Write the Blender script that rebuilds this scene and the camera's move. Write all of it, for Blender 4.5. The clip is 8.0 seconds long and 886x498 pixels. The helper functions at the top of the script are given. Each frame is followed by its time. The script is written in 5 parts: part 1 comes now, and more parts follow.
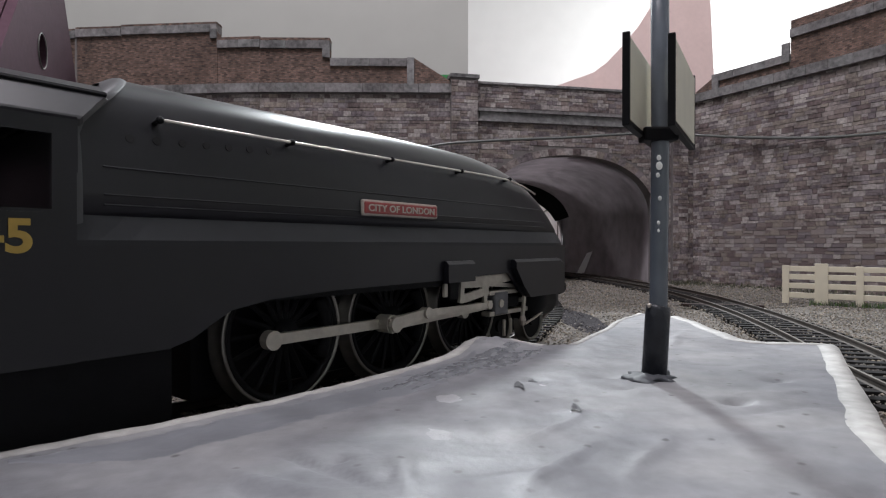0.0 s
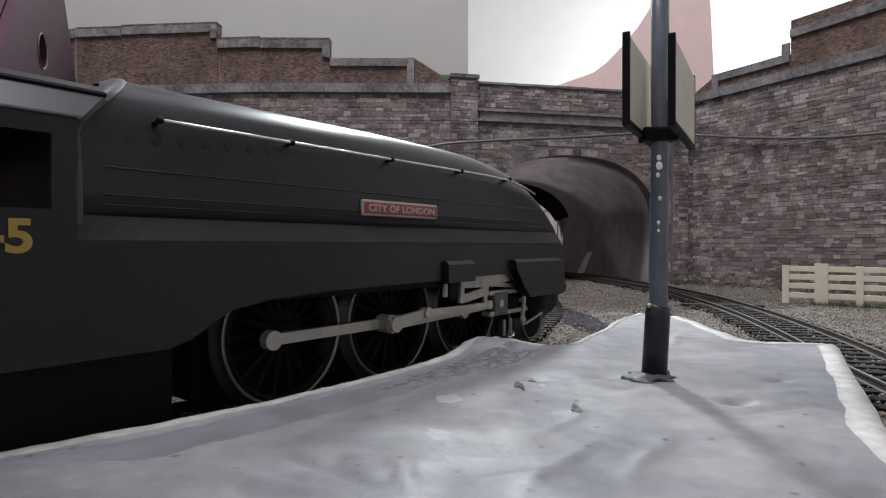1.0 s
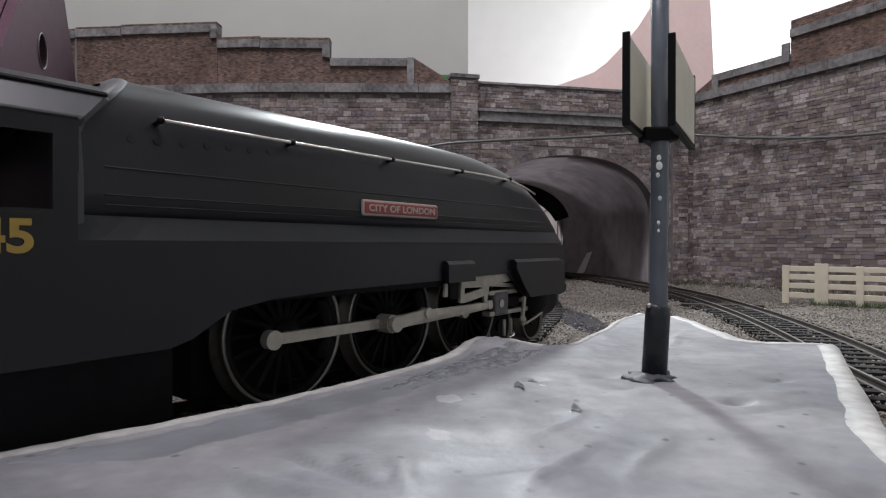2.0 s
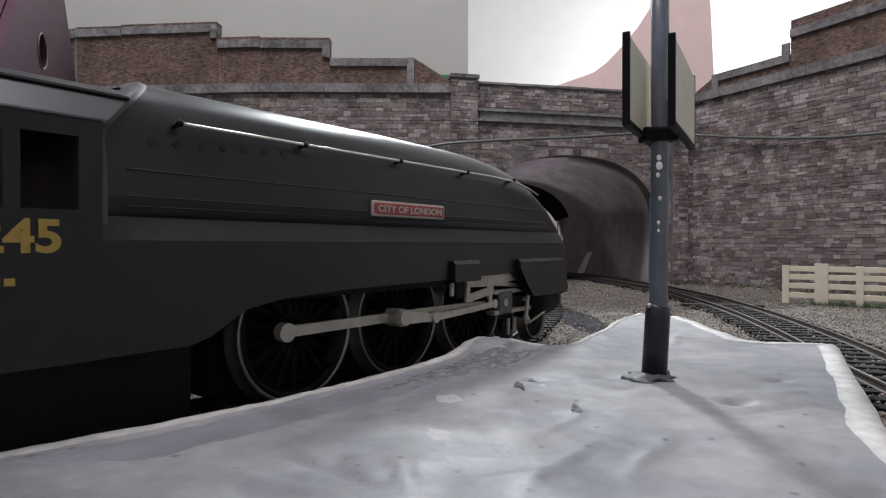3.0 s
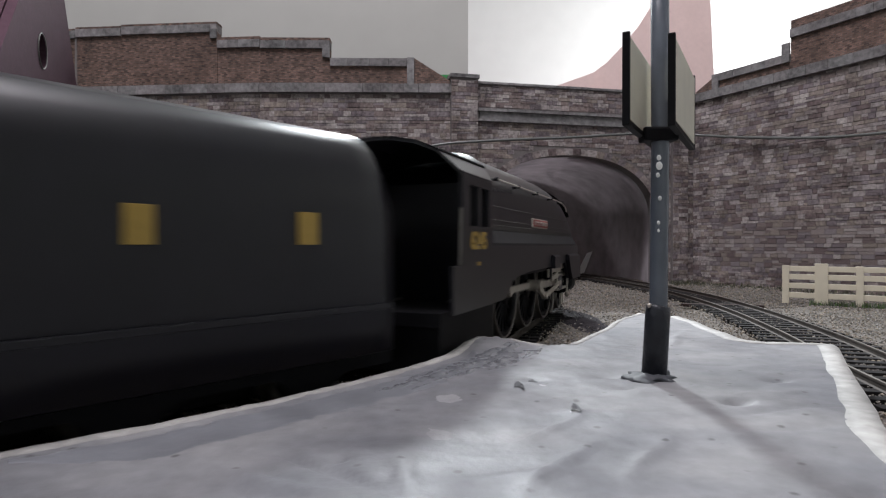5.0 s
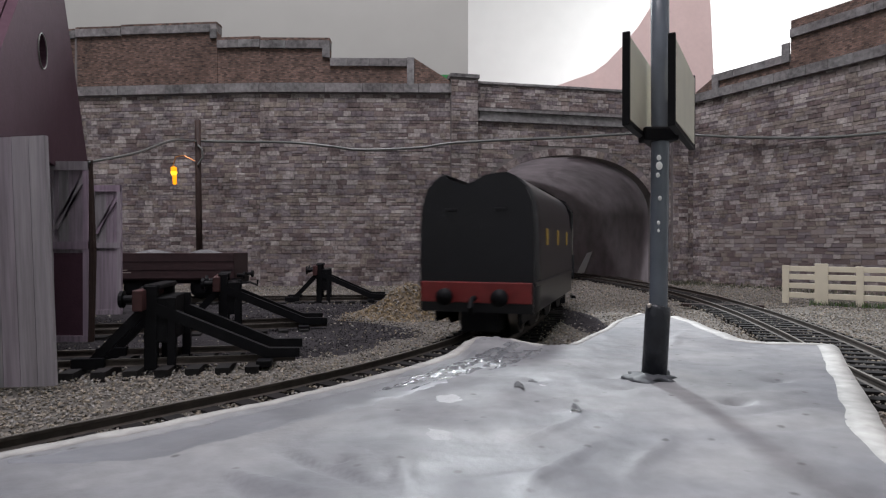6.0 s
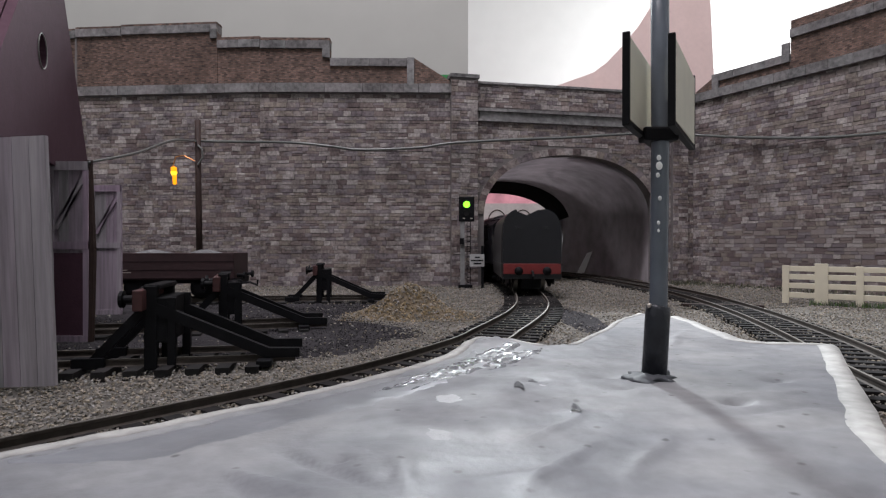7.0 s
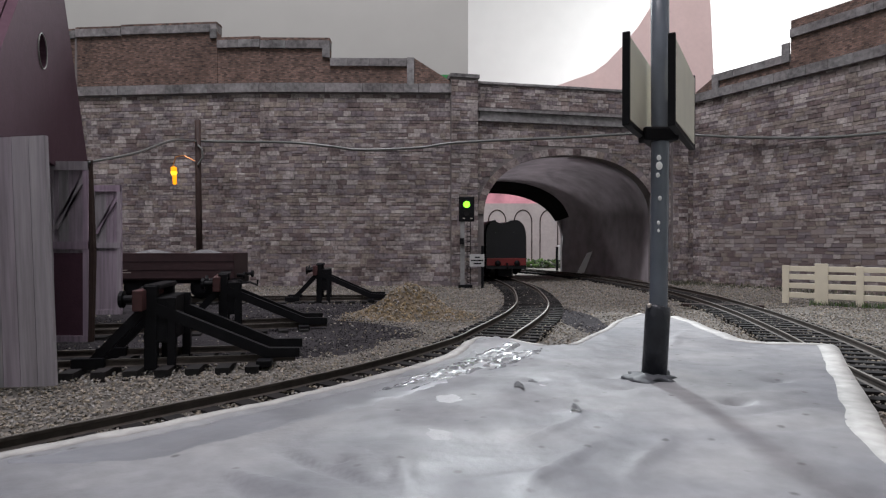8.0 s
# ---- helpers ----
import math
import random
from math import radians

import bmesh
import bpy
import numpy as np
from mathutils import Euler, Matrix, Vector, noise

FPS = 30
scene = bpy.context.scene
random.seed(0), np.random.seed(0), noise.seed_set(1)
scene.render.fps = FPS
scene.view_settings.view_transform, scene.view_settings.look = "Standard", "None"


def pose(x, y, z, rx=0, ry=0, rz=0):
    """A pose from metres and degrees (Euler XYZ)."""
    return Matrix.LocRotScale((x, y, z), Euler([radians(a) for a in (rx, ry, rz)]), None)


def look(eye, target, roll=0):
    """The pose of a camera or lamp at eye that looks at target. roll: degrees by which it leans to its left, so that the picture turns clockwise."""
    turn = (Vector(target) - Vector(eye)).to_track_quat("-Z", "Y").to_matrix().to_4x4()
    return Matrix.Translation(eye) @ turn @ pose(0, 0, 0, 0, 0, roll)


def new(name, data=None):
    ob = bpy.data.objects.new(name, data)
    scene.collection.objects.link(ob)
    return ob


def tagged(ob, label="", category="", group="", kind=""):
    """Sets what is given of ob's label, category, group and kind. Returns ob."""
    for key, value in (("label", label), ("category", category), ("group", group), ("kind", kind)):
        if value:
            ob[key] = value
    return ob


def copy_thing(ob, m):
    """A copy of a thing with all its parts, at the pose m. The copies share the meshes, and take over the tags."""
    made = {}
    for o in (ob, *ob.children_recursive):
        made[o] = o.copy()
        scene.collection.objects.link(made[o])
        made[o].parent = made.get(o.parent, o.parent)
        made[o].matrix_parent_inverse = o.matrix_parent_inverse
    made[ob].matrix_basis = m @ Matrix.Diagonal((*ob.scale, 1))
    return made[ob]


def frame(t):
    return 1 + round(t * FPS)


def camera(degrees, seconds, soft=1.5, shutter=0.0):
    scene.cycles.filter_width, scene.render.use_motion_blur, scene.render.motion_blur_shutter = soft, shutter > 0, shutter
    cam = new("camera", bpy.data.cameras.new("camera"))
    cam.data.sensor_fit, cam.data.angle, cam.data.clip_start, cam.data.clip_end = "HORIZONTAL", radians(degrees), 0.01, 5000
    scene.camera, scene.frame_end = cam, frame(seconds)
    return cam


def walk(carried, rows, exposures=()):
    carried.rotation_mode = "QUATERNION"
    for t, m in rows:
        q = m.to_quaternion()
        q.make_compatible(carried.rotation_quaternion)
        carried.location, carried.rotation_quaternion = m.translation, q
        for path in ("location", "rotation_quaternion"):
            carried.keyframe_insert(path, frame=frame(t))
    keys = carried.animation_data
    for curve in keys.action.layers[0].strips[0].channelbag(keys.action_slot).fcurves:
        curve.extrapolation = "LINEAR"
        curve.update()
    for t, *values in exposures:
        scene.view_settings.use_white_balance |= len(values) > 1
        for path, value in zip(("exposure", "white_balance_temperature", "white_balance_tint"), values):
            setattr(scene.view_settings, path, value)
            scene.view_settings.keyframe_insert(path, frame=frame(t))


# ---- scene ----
# A model railway at 1:76. Lengths below are in millimetres and are turned into metres by MM.
MM = 0.001
cam = camera(73.5, 8.0, 1.2, 0.5)
EYE = pose(0, 0, 0.0297, 89.65, 0, 0)
walk(cam, [(0, EYE), (8, EYE)], [(0, 0.0), (8, 0.0)])

# ---- light ----
world = bpy.data.worlds.new("room_air")
scene.world = world
world.use_nodes = True
world.node_tree.nodes["Background"].inputs[0].default_value = (0.55, 0.6, 0.68, 1)
world.node_tree.nodes["Background"].inputs[1].default_value = 0.1


def area_lamp(name, eye, target, sx, sy, watts, colour):
    data = bpy.data.lights.new(name, "AREA")
    data.shape, data.size, data.size_y, data.energy, data.color = "RECTANGLE", sx, sy, watts, colour
    ob = new(name, data)
    ob.matrix_basis = look(eye, target)
    return ob


area_lamp("strip_light", (0.02, 1.5, 1.0), (0.05, 0.3, 0), 0.16, 0.16, 44, (0.90, 0.96, 1.0))
area_lamp("backdrop_light", (0.95, 1.35, 0.3), (1.0, 1.9, 0.55), 0.5, 0.15, 11, (0.98, 0.99, 1.0))
area_lamp("ceiling_light", (-0.1, 0.08, 1.05), (0.1, 0.4, 0), 0.5, 0.5, 11.5, (0.98, 0.925, 1.0))


# ---- materials ----
def mat(name, colour, rough=0.6, metal=0.0, vary=0.25, scale=400, bump=0.0, bscale=900, island=0.0, objvar=0.0, spec=0.5, colour2=None, emit=0.0, stretch=None):
    """A worn surface: two scales of noise mix colour into colour2, with relief."""
    m = bpy.data.materials.new(name)
    m.use_nodes = True
    nt = m.node_tree
    n, l = nt.nodes, nt.links
    b = n["Principled BSDF"]
    b.inputs["Roughness"].default_value = rough
    b.inputs["Metallic"].default_value = metal
    b.inputs["Specular IOR Level"].default_value = spec
    tc = n.new("ShaderNodeTexCoord")
    n1 = n.new("ShaderNodeTexNoise")
    n1.inputs["Scale"].default_value, n1.inputs["Detail"].default_value = scale, 6
    n2 = n.new("ShaderNodeTexNoise")
    n2.inputs["Scale"].default_value, n2.inputs["Detail"].default_value = scale * 0.13, 3
    coords = tc.outputs["Object"]
    if stretch:
        mp = n.new("ShaderNodeMapping")
        mp.inputs["Scale"].default_value = stretch
        l.new(coords, mp.inputs["Vector"])
        coords = mp.outputs[0]
    for q in (n1, n2):
        l.new(coords, q.inputs["Vector"])
    add = n.new("ShaderNodeMath")
    add.operation = "MULTIPLY_ADD"
    add.inputs[1].default_value = 0.5
    l.new(n1.outputs["Fac"], add.inputs[0])
    half = n.new("ShaderNodeMath")
    half.operation = "MULTIPLY"
    half.inputs[1].default_value = 0.5
    l.new(n2.outputs["Fac"], half.inputs[0])
    l.new(half.outputs[0], add.inputs[2])
    ramp = n.new("ShaderNodeValToRGB")
    ramp.color_ramp.elements[0].position, ramp.color_ramp.elements[1].position = 0.32, 0.68
    c2 = colour2 or tuple(c * (1 - vary) for c in colour)
    c1 = colour if colour2 else tuple(min(1, c * (1 + vary)) for c in colour)
    ramp.color_ramp.elements[0].color = (*c2, 1)
    ramp.color_ramp.elements[1].color = (*c1, 1)
    l.new(add.outputs[0], ramp.inputs[0])
    out = ramp.outputs[0]
    for src, amount in (("island", island), ("object", objvar)):
        if amount:
            if src == "island":
                r = n.new("ShaderNodeNewGeometry").outputs["Random Per Island"]
            else:
                r = n.new("ShaderNodeObjectInfo").outputs["Random"]
            mr = n.new("ShaderNodeMapRange")
            mr.inputs["To Min"].default_value, mr.inputs["To Max"].default_value = 1 - amount, 1 + amount
            l.new(r, mr.inputs["Value"])
            hs = n.new("ShaderNodeHueSaturation")
            l.new(mr.outputs[0], hs.inputs["Value"])
            wob = n.new("ShaderNodeMath")
            wob.operation = "PINGPONG"
            mul = n.new("ShaderNodeMath")
            mul.operation = "MULTIPLY"
            mul.inputs[1].default_value = 7.3
            l.new(r, mul.inputs[0])
            l.new(mul.outputs[0], wob.inputs[0])
            wob.inputs[1].default_value = 1.0
            sat = n.new("ShaderNodeMapRange")
            sat.inputs["To Min"].default_value, sat.inputs["To Max"].default_value = 0.2, 1.15
            l.new(wob.outputs[0], sat.inputs["Value"])
            l.new(sat.outputs[0], hs.inputs["Saturation"])
            l.new(out, hs.inputs["Color"])
            out = hs.outputs[0]
    l.new(out, b.inputs["Base Color"])
    if bump:
        nb = n.new("ShaderNodeTexNoise")
        nb.inputs["Scale"].default_value, nb.inputs["Detail"].default_value = bscale, 5
        l.new(tc.outputs["Object"], nb.inputs["Vector"])
        bp = n.new("ShaderNodeBump")
        bp.inputs["Strength"].default_value, bp.inputs["Distance"].default_value = bump, 0.0006
        l.new(nb.outputs["Fac"], bp.inputs["Height"])
        l.new(bp.outputs[0], b.inputs["Normal"])
    if emit:
        b.inputs["Emission Color"].default_value = (*colour, 1)
        b.inputs["Emission Strength"].default_value = emit
    return m


M_MORTAR = mat("mortar", (0.150, 0.135, 0.132), 0.85, vary=0.2)
M_COPING = mat("coping_stone", (0.185, 0.158, 0.160), 0.8, vary=0.6, scale=300, island=0.15, objvar=0.2, spec=0.3)
M_GROUND = mat("ballast_bed", (0.13, 0.12, 0.108), 0.95, vary=0.45, scale=700, bump=0.9, bscale=700, spec=0.1)
M_BALLAST = mat("ballast_stone", (0.205, 0.178, 0.142), 0.9, vary=0.35, scale=500, island=0.45, spec=0.15)
def platform_mat():
    """Hand-painted grey skin: broad pale and bluish patches, brush streaks, fine grit, dark specks and uneven gloss."""
    m = mat("platform_gloss", (0.150, 0.152, 0.160), 0.5, vary=0.22, scale=330, bump=0.22, bscale=500, spec=0.3)
    n, l = m.node_tree.nodes, m.node_tree.links
    b = n["Principled BSDF"]
    tc = n.new("ShaderNodeTexCoord")

    def field(kind, scale, detail, lo, hi, c0, c1, stretch=None):
        q, r = n.new(kind), n.new("ShaderNodeValToRGB")
        q.inputs["Scale"].default_value = scale
        if detail:
            q.inputs["Detail"].default_value = detail
        src = tc.outputs["Object"]
        if stretch:
            mp = n.new("ShaderNodeMapping")
            mp.inputs["Rotation"].default_value, mp.inputs["Scale"].default_value = (0, 0, stretch[0]), (stretch[1], 1, 1)
            l.new(src, mp.inputs["Vector"])
            src = mp.outputs[0]
        l.new(src, q.inputs["Vector"])
        r.color_ramp.elements[0].position, r.color_ramp.elements[1].position = lo, hi
        r.color_ramp.elements[0].color, r.color_ramp.elements[1].color = (*c0, 1), (*c1, 1)
        l.new(q.outputs["Distance" if kind.endswith("Voronoi") else "Fac"], r.inputs[0])
        return r.outputs[0]
    out = b.inputs["Base Color"].links[0].from_socket
    for f in (field("ShaderNodeTexNoise", 38, 5, 0.38, 0.66, (0.84, 0.85, 0.88), (1.26, 1.25, 1.22)),
              field("ShaderNodeTexNoise", 130, 4, 0.40, 0.62, (0.92, 0.92, 0.93), (1.08, 1.07, 1.06), (0.9, 0.3)),
              field("ShaderNodeTexVoronoi", 210, 0, 0.05, 0.13, (0.45, 0.44, 0.43), (1, 1, 1))):
        mul = n.new("ShaderNodeMix")
        mul.data_type, mul.blend_type = "RGBA", "MULTIPLY"
        mul.inputs["Factor"].default_value = 1.0
        l.new(out, mul.inputs["A"])
        l.new(f, mul.inputs["B"])
        out = mul.outputs["Result"]
    l.new(out, b.inputs["Base Color"])
    l.new(field("ShaderNodeTexNoise", 60, 5, 0.40, 0.64, (0.47, 0.47, 0.47), (0.76, 0.76, 0.76)), b.inputs["Roughness"])
    return m


M_PLATFORM = platform_mat()
M_RAIL = mat("rail_steel", (0.15, 0.14, 0.125), 0.58, metal=0.4, vary=0.5, scale=120, spec=0.3)
M_RAILSIDE = mat("rail_side", (0.055, 0.046, 0.040), 0.75, vary=0.4, spec=0.2)
M_SLEEPER = mat("sleeper", (0.024, 0.022, 0.022), 0.9, vary=0.45, objvar=0.35, spec=0.12)
M_PORTAL = mat("tunnel_lining", (0.27, 0.245, 0.255), 0.85, vary=0.28, scale=70, spec=0.2)
M_DEEP_BLACK = mat("deep_black", (0.012, 0.011, 0.012), 0.9, vary=0.4)
M_PINK = mat("pink_paper", (0.70, 0.54, 0.51), 0.85, vary=0.05, scale=300, bump=0.05, spec=0.2)
M_CARD = mat("grey_card", (0.41, 0.41, 0.385), 0.9, vary=0.03, scale=30, spec=0.1)
M_WHITE = mat("white_wall_paint", (0.78, 0.78, 0.77), 0.9, vary=0.03, scale=20, spec=0.1)
M_WOOD = mat("grey_planks", (0.30, 0.235, 0.295), 0.75, vary=0.42, scale=900, stretch=(1, 1, 0.06), objvar=0.08, spec=0.3)
M_DARKWOOD = mat("stained_wood", (0.032, 0.018, 0.015), 0.7, vary=0.4, scale=300, spec=0.3)
M_MAROON = mat("maroon_card", (0.090, 0.045, 0.064), 0.85, vary=0.12, scale=500, bump=0.2, bscale=1500, spec=0.2)
M_PLASTIC = mat("black_plastic", (0.0065, 0.0065, 0.0078), 0.6, vary=0.3, spec=0.12)
M_RED = mat("buffer_beam_red", (0.15, 0.013, 0.013), 0.5, vary=0.3, scale=300)
M_WAGON = mat("wagon_brown", (0.034, 0.0145, 0.0165), 0.65, vary=0.3, scale=300)
M_GRAVEL = mat("wagon_load", (0.12, 0.12, 0.125), 0.95, vary=0.4, scale=900, bump=1.0, bscale=900, island=0.3, spec=0.1)
M_PILE = mat("sandy_rubble", (0.215, 0.165, 0.102), 0.95, vary=0.3, scale=600, island=0.4, spec=0.15)
M_ASH = mat("black_ash", (0.030, 0.028, 0.030), 0.95, vary=0.5, scale=420, island=0.3, bump=1.0, bscale=900, spec=0.05)
M_CREAM = mat("cream_plastic", (0.62, 0.57, 0.45), 0.5, vary=0.08, scale=200)
M_POLE = mat("post_grey", (0.10, 0.115, 0.14), 0.25, vary=0.25, scale=200, spec=0.6)
M_SIGN = mat("sign_cream", (0.70, 0.67, 0.57), 0.45, vary=0.1, scale=150)
M_CABLE = mat("cable_grey", (0.11, 0.117, 0.112), 0.35, vary=0.15, spec=0.6)
M_STEEL = mat("rod_steel", (0.40, 0.37, 0.325), 0.45, metal=0.35, vary=0.25, scale=500)
M_TYRE = mat("tyre_steel", (0.20, 0.19, 0.175), 0.36, metal=0.85, vary=0.2, scale=500)
M_GOLD = mat("gold_paint", (0.36, 0.235, 0.045), 0.5, vary=0.12, scale=900)
M_PLATE = mat("nameplate_red", (0.26, 0.035, 0.035), 0.4, vary=0.15, scale=900)
M_SILVER = mat("plate_silver", (0.42, 0.37, 0.33), 0.4, metal=0.4, vary=0.1, scale=900)
M_BRIGHT = mat("polished_steel", (0.6, 0.57, 0.52), 0.28, metal=0.8, vary=0.1, scale=600)
M_EDGE = mat("edge_paint", (0.28, 0.275, 0.262), 0.7, vary=0.4, scale=300, bump=0.3, bscale=500)
M_AMBER = mat("amber_lamp", (1.0, 0.36, 0.005), 0.3, vary=0.02, emit=1.1)
M_AMBERHOT = mat("amber_lamp_core", (1.0, 0.62, 0.03), 0.3, vary=0.02, emit=2.2)
M_GREEN = mat("green_lamp", (0.22, 1.0, 0.03), 0.3, vary=0.02, emit=2.6)
M_LEAF = mat("lichen_green", (0.08, 0.13, 0.045), 0.9, vary=0.5, scale=700, island=0.5, spec=0.1)
M_BLACK = mat("loco_black", (0.0044, 0.0042, 0.0072), 0.36, vary=0.3, scale=200, spec=0.42)


def stone_mat():
    """Printed rubble: each stone takes one of a row of greys, browns and mauves, with blotches across it."""
    m = mat("rubble_print", (0.9, 0.9, 0.9), 0.75, scale=450, colour2=(0.17, 0.16, 0.165), spec=0.3, bump=0.25, bscale=1200)
    n, l = m.node_tree.nodes, m.node_tree.links
    b = n["Principled BSDF"]
    old = b.inputs["Base Color"].links[0].from_socket
    geo, info = n.new("ShaderNodeNewGeometry"), n.new("ShaderNodeObjectInfo")
    add, fr = n.new("ShaderNodeMath"), n.new("ShaderNodeMath")
    fr.operation = "FRACT"
    l.new(geo.outputs["Random Per Island"], add.inputs[0])
    l.new(info.outputs["Random"], add.inputs[1])
    l.new(add.outputs[0], fr.inputs[0])
    r = n.new("ShaderNodeValToRGB")
    tones = ((0.0, (0.15, 0.115, 0.115)), (0.12, (0.30, 0.265, 0.255)), (0.26, (0.22, 0.18, 0.17)), (0.40, (0.37, 0.345, 0.34)), (0.53, (0.185, 0.16, 0.175)), (0.66, (0.28, 0.245, 0.215)), (0.80, (0.43, 0.405, 0.39)), (0.90, (0.25, 0.225, 0.24)))
    while len(r.color_ramp.elements) < len(tones):
        r.color_ramp.elements.new(0.5)
    for e, (q, c) in zip(r.color_ramp.elements, tones):
        e.position, e.color = q, (*(v * 0.85 + k * 0.15 for v, k in zip(c, (0.27, 0.24, 0.235))), 1)
    r.color_ramp.interpolation = "CONSTANT"
    l.new(fr.outputs[0], r.inputs[0])
    mul = n.new("ShaderNodeMix")
    mul.data_type, mul.blend_type = "RGBA", "MULTIPLY"
    mul.inputs["Factor"].default_value = 1.0
    l.new(old, mul.inputs["A"])
    l.new(r.outputs[0], mul.inputs["B"])
    gain = n.new("ShaderNodeMix")
    gain.data_type, gain.blend_type = "RGBA", "MULTIPLY"
    gain.inputs["Factor"].default_value = 1.0
    gain.inputs["B"].default_value = (1.40, 1.36, 1.34, 1)
    l.new(mul.outputs["Result"], gain.inputs["A"])
    l.new(gain.outputs["Result"], b.inputs["Base Color"])
    return m


M_STONE = stone_mat()


def brick_mat():
    m = mat("red_brick_print", (0.125, 0.083, 0.070), 0.8, vary=0.5, scale=260, spec=0.25)
    n, l = m.node_tree.nodes, m.node_tree.links
    b = n["Principled BSDF"]
    old = b.inputs["Base Color"].links[0].from_socket
    tc = n.new("ShaderNodeTexCoord")
    sep, com = n.new("ShaderNodeSeparateXYZ"), n.new("ShaderNodeCombineXYZ")
    l.new(tc.outputs["Object"], sep.inputs[0])
    l.new(sep.outputs["X"], com.inputs["X"])
    l.new(sep.outputs["Z"], com.inputs["Y"])
    br = n.new("ShaderNodeTexBrick")
    br.inputs["Scale"].default_value = 1000
    br.inputs["Brick Width"].default_value, br.inputs["Row Height"].default_value = 3.1, 1.25
    br.inputs["Mortar Size"].default_value = 0.16
    br.inputs["Color1"].default_value, br.inputs["Color2"].default_value = (0.5, 0.48, 0.48, 1), (1.55, 1.45, 1.35, 1)
    br.inputs["Mortar"].default_value = (0.8, 1.0, 1.05, 1)
    l.new(com.outputs[0], br.inputs["Vector"])
    mul = n.new("ShaderNodeMix")
    mul.data_type, mul.blend_type = "RGBA", "MULTIPLY"
    mul.inputs["Factor"].default_value = 1.0
    l.new(old, mul.inputs["A"])
    l.new(br.outputs["Color"], mul.inputs["B"])
    l.new(mul.outputs["Result"], b.inputs["Base Color"])
    return m


M_BRICK = brick_mat()


# ---- building helpers ----
def thing(name, label, category, x=0, y=0, z=0, rz=0, group=""):
    ob = new(name)
    ob.matrix_basis = pose(x * MM, y * MM, z * MM, 0, 0, rz)
    return tagged(ob, label, category, group)


def mesh_of(name, bm, smooth=False):
    me = bpy.data.meshes.new(name)
    bmesh.ops.scale(bm, vec=(MM, MM, MM), verts=bm.verts)
    bm.to_mesh(me)
    bm.free()
    if smooth:
        for p in me.polygons:
            p.use_smooth = True
    return me


def part(name, bm, material, parent=None, label="", smooth=False, m=None, kind="", category="", group=""):
    ob = new(name, mesh_of(name, bm, smooth))
    ob.data.materials.append(material)
    ob.parent = parent
    if m is not None:
        ob.matrix_basis = m
    return tagged(ob, label, category, group, kind)


def box(x0, y0, z0, x1, y1, z1, bev=0.0, bm=None, m=None):
    bm = bm or bmesh.new()
    vs = [bm.verts.new((x, y, z)) for z in (z0, z1) for y in (y0, y1) for x in (x0, x1)]
    fs = [bm.faces.new([vs[i] for i in q]) for q in ((0, 2, 3, 1), (4, 5, 7, 6), (0, 1, 5, 4), (1, 3, 7, 5), (3, 2, 6, 7), (2, 0, 4, 6))]
    if bev:
        es = list({e for f in fs for e in f.edges})
        bmesh.ops.bevel(bm, geom=es, offset=bev, segments=2, affect="EDGES", profile=0.5)
    if m is not None:
        bmesh.ops.transform(bm, matrix=m, verts=vs if not bev else bm.verts)
    return bm


def tube(points, r, seg=8, bm=None, caps=True):
    """A round rod along points; r is one radius or one for each point."""
    bm = bm or bmesh.new()
    ps = [Vector(p) for p in points]
    rs = r if isinstance(r, (list, tuple)) else [r] * len(ps)
    rings = []
    up = None
    for i, p in enumerate(ps):
        d = (ps[min(i + 1, len(ps) - 1)] - ps[max(i - 1, 0)]).normalized()
        if up is None:
            up = Vector((0, 0, 1)) if abs(d.z) < 0.9 else Vector((1, 0, 0))
        a = d.cross(up).normalized()
        up = a.cross(d).normalized()
        rings.append([bm.verts.new(p + (a * math.cos(k * 2 * math.pi / seg) + up * math.sin(k * 2 * math.pi / seg)) * rs[i]) for k in range(seg)])
    for a, b in zip(rings, rings[1:]):
        for k in range(seg):
            bm.faces.new((a[k], a[(k + 1) % seg], b[(k + 1) % seg], b[k]))
    if caps:
        bm.faces.new(rings[0][::-1])
        bm.faces.new(rings[-1])
    return bm


def loft(sections, closed=True, caps=True, bm=None):
    """Skins rows of points, all of one length."""
    bm = bm or bmesh.new()
    rows = [[bm.verts.new(p) for p in s] for s in sections]
    n = len(rows[0])
    for a, b in zip(rows, rows[1:]):
        for k in range(n if closed else n - 1):
            bm.faces.new((a[k], a[(k + 1) % n], b[(k + 1) % n], b[k]))
    if caps and closed:
        bm.faces.new(rows[0][::-1])
        bm.faces.new(rows[-1])
    return bm


def prism(outline, y0, y1, axis="y", bm=None):
    """A flat outline of (a, b) pulled from y0 to y1."""
    put = {"y": lambda a, b, c: (a, c, b), "x": lambda a, b, c: (c, a, b), "z": lambda a, b, c: (a, b, c)}[axis]
    bm = loft([[put(a, b, y0) for a, b in outline], [put(a, b, y1) for a, b in outline]], bm=bm)
    bmesh.ops.recalc_face_normals(bm, faces=bm.faces)
    return bm


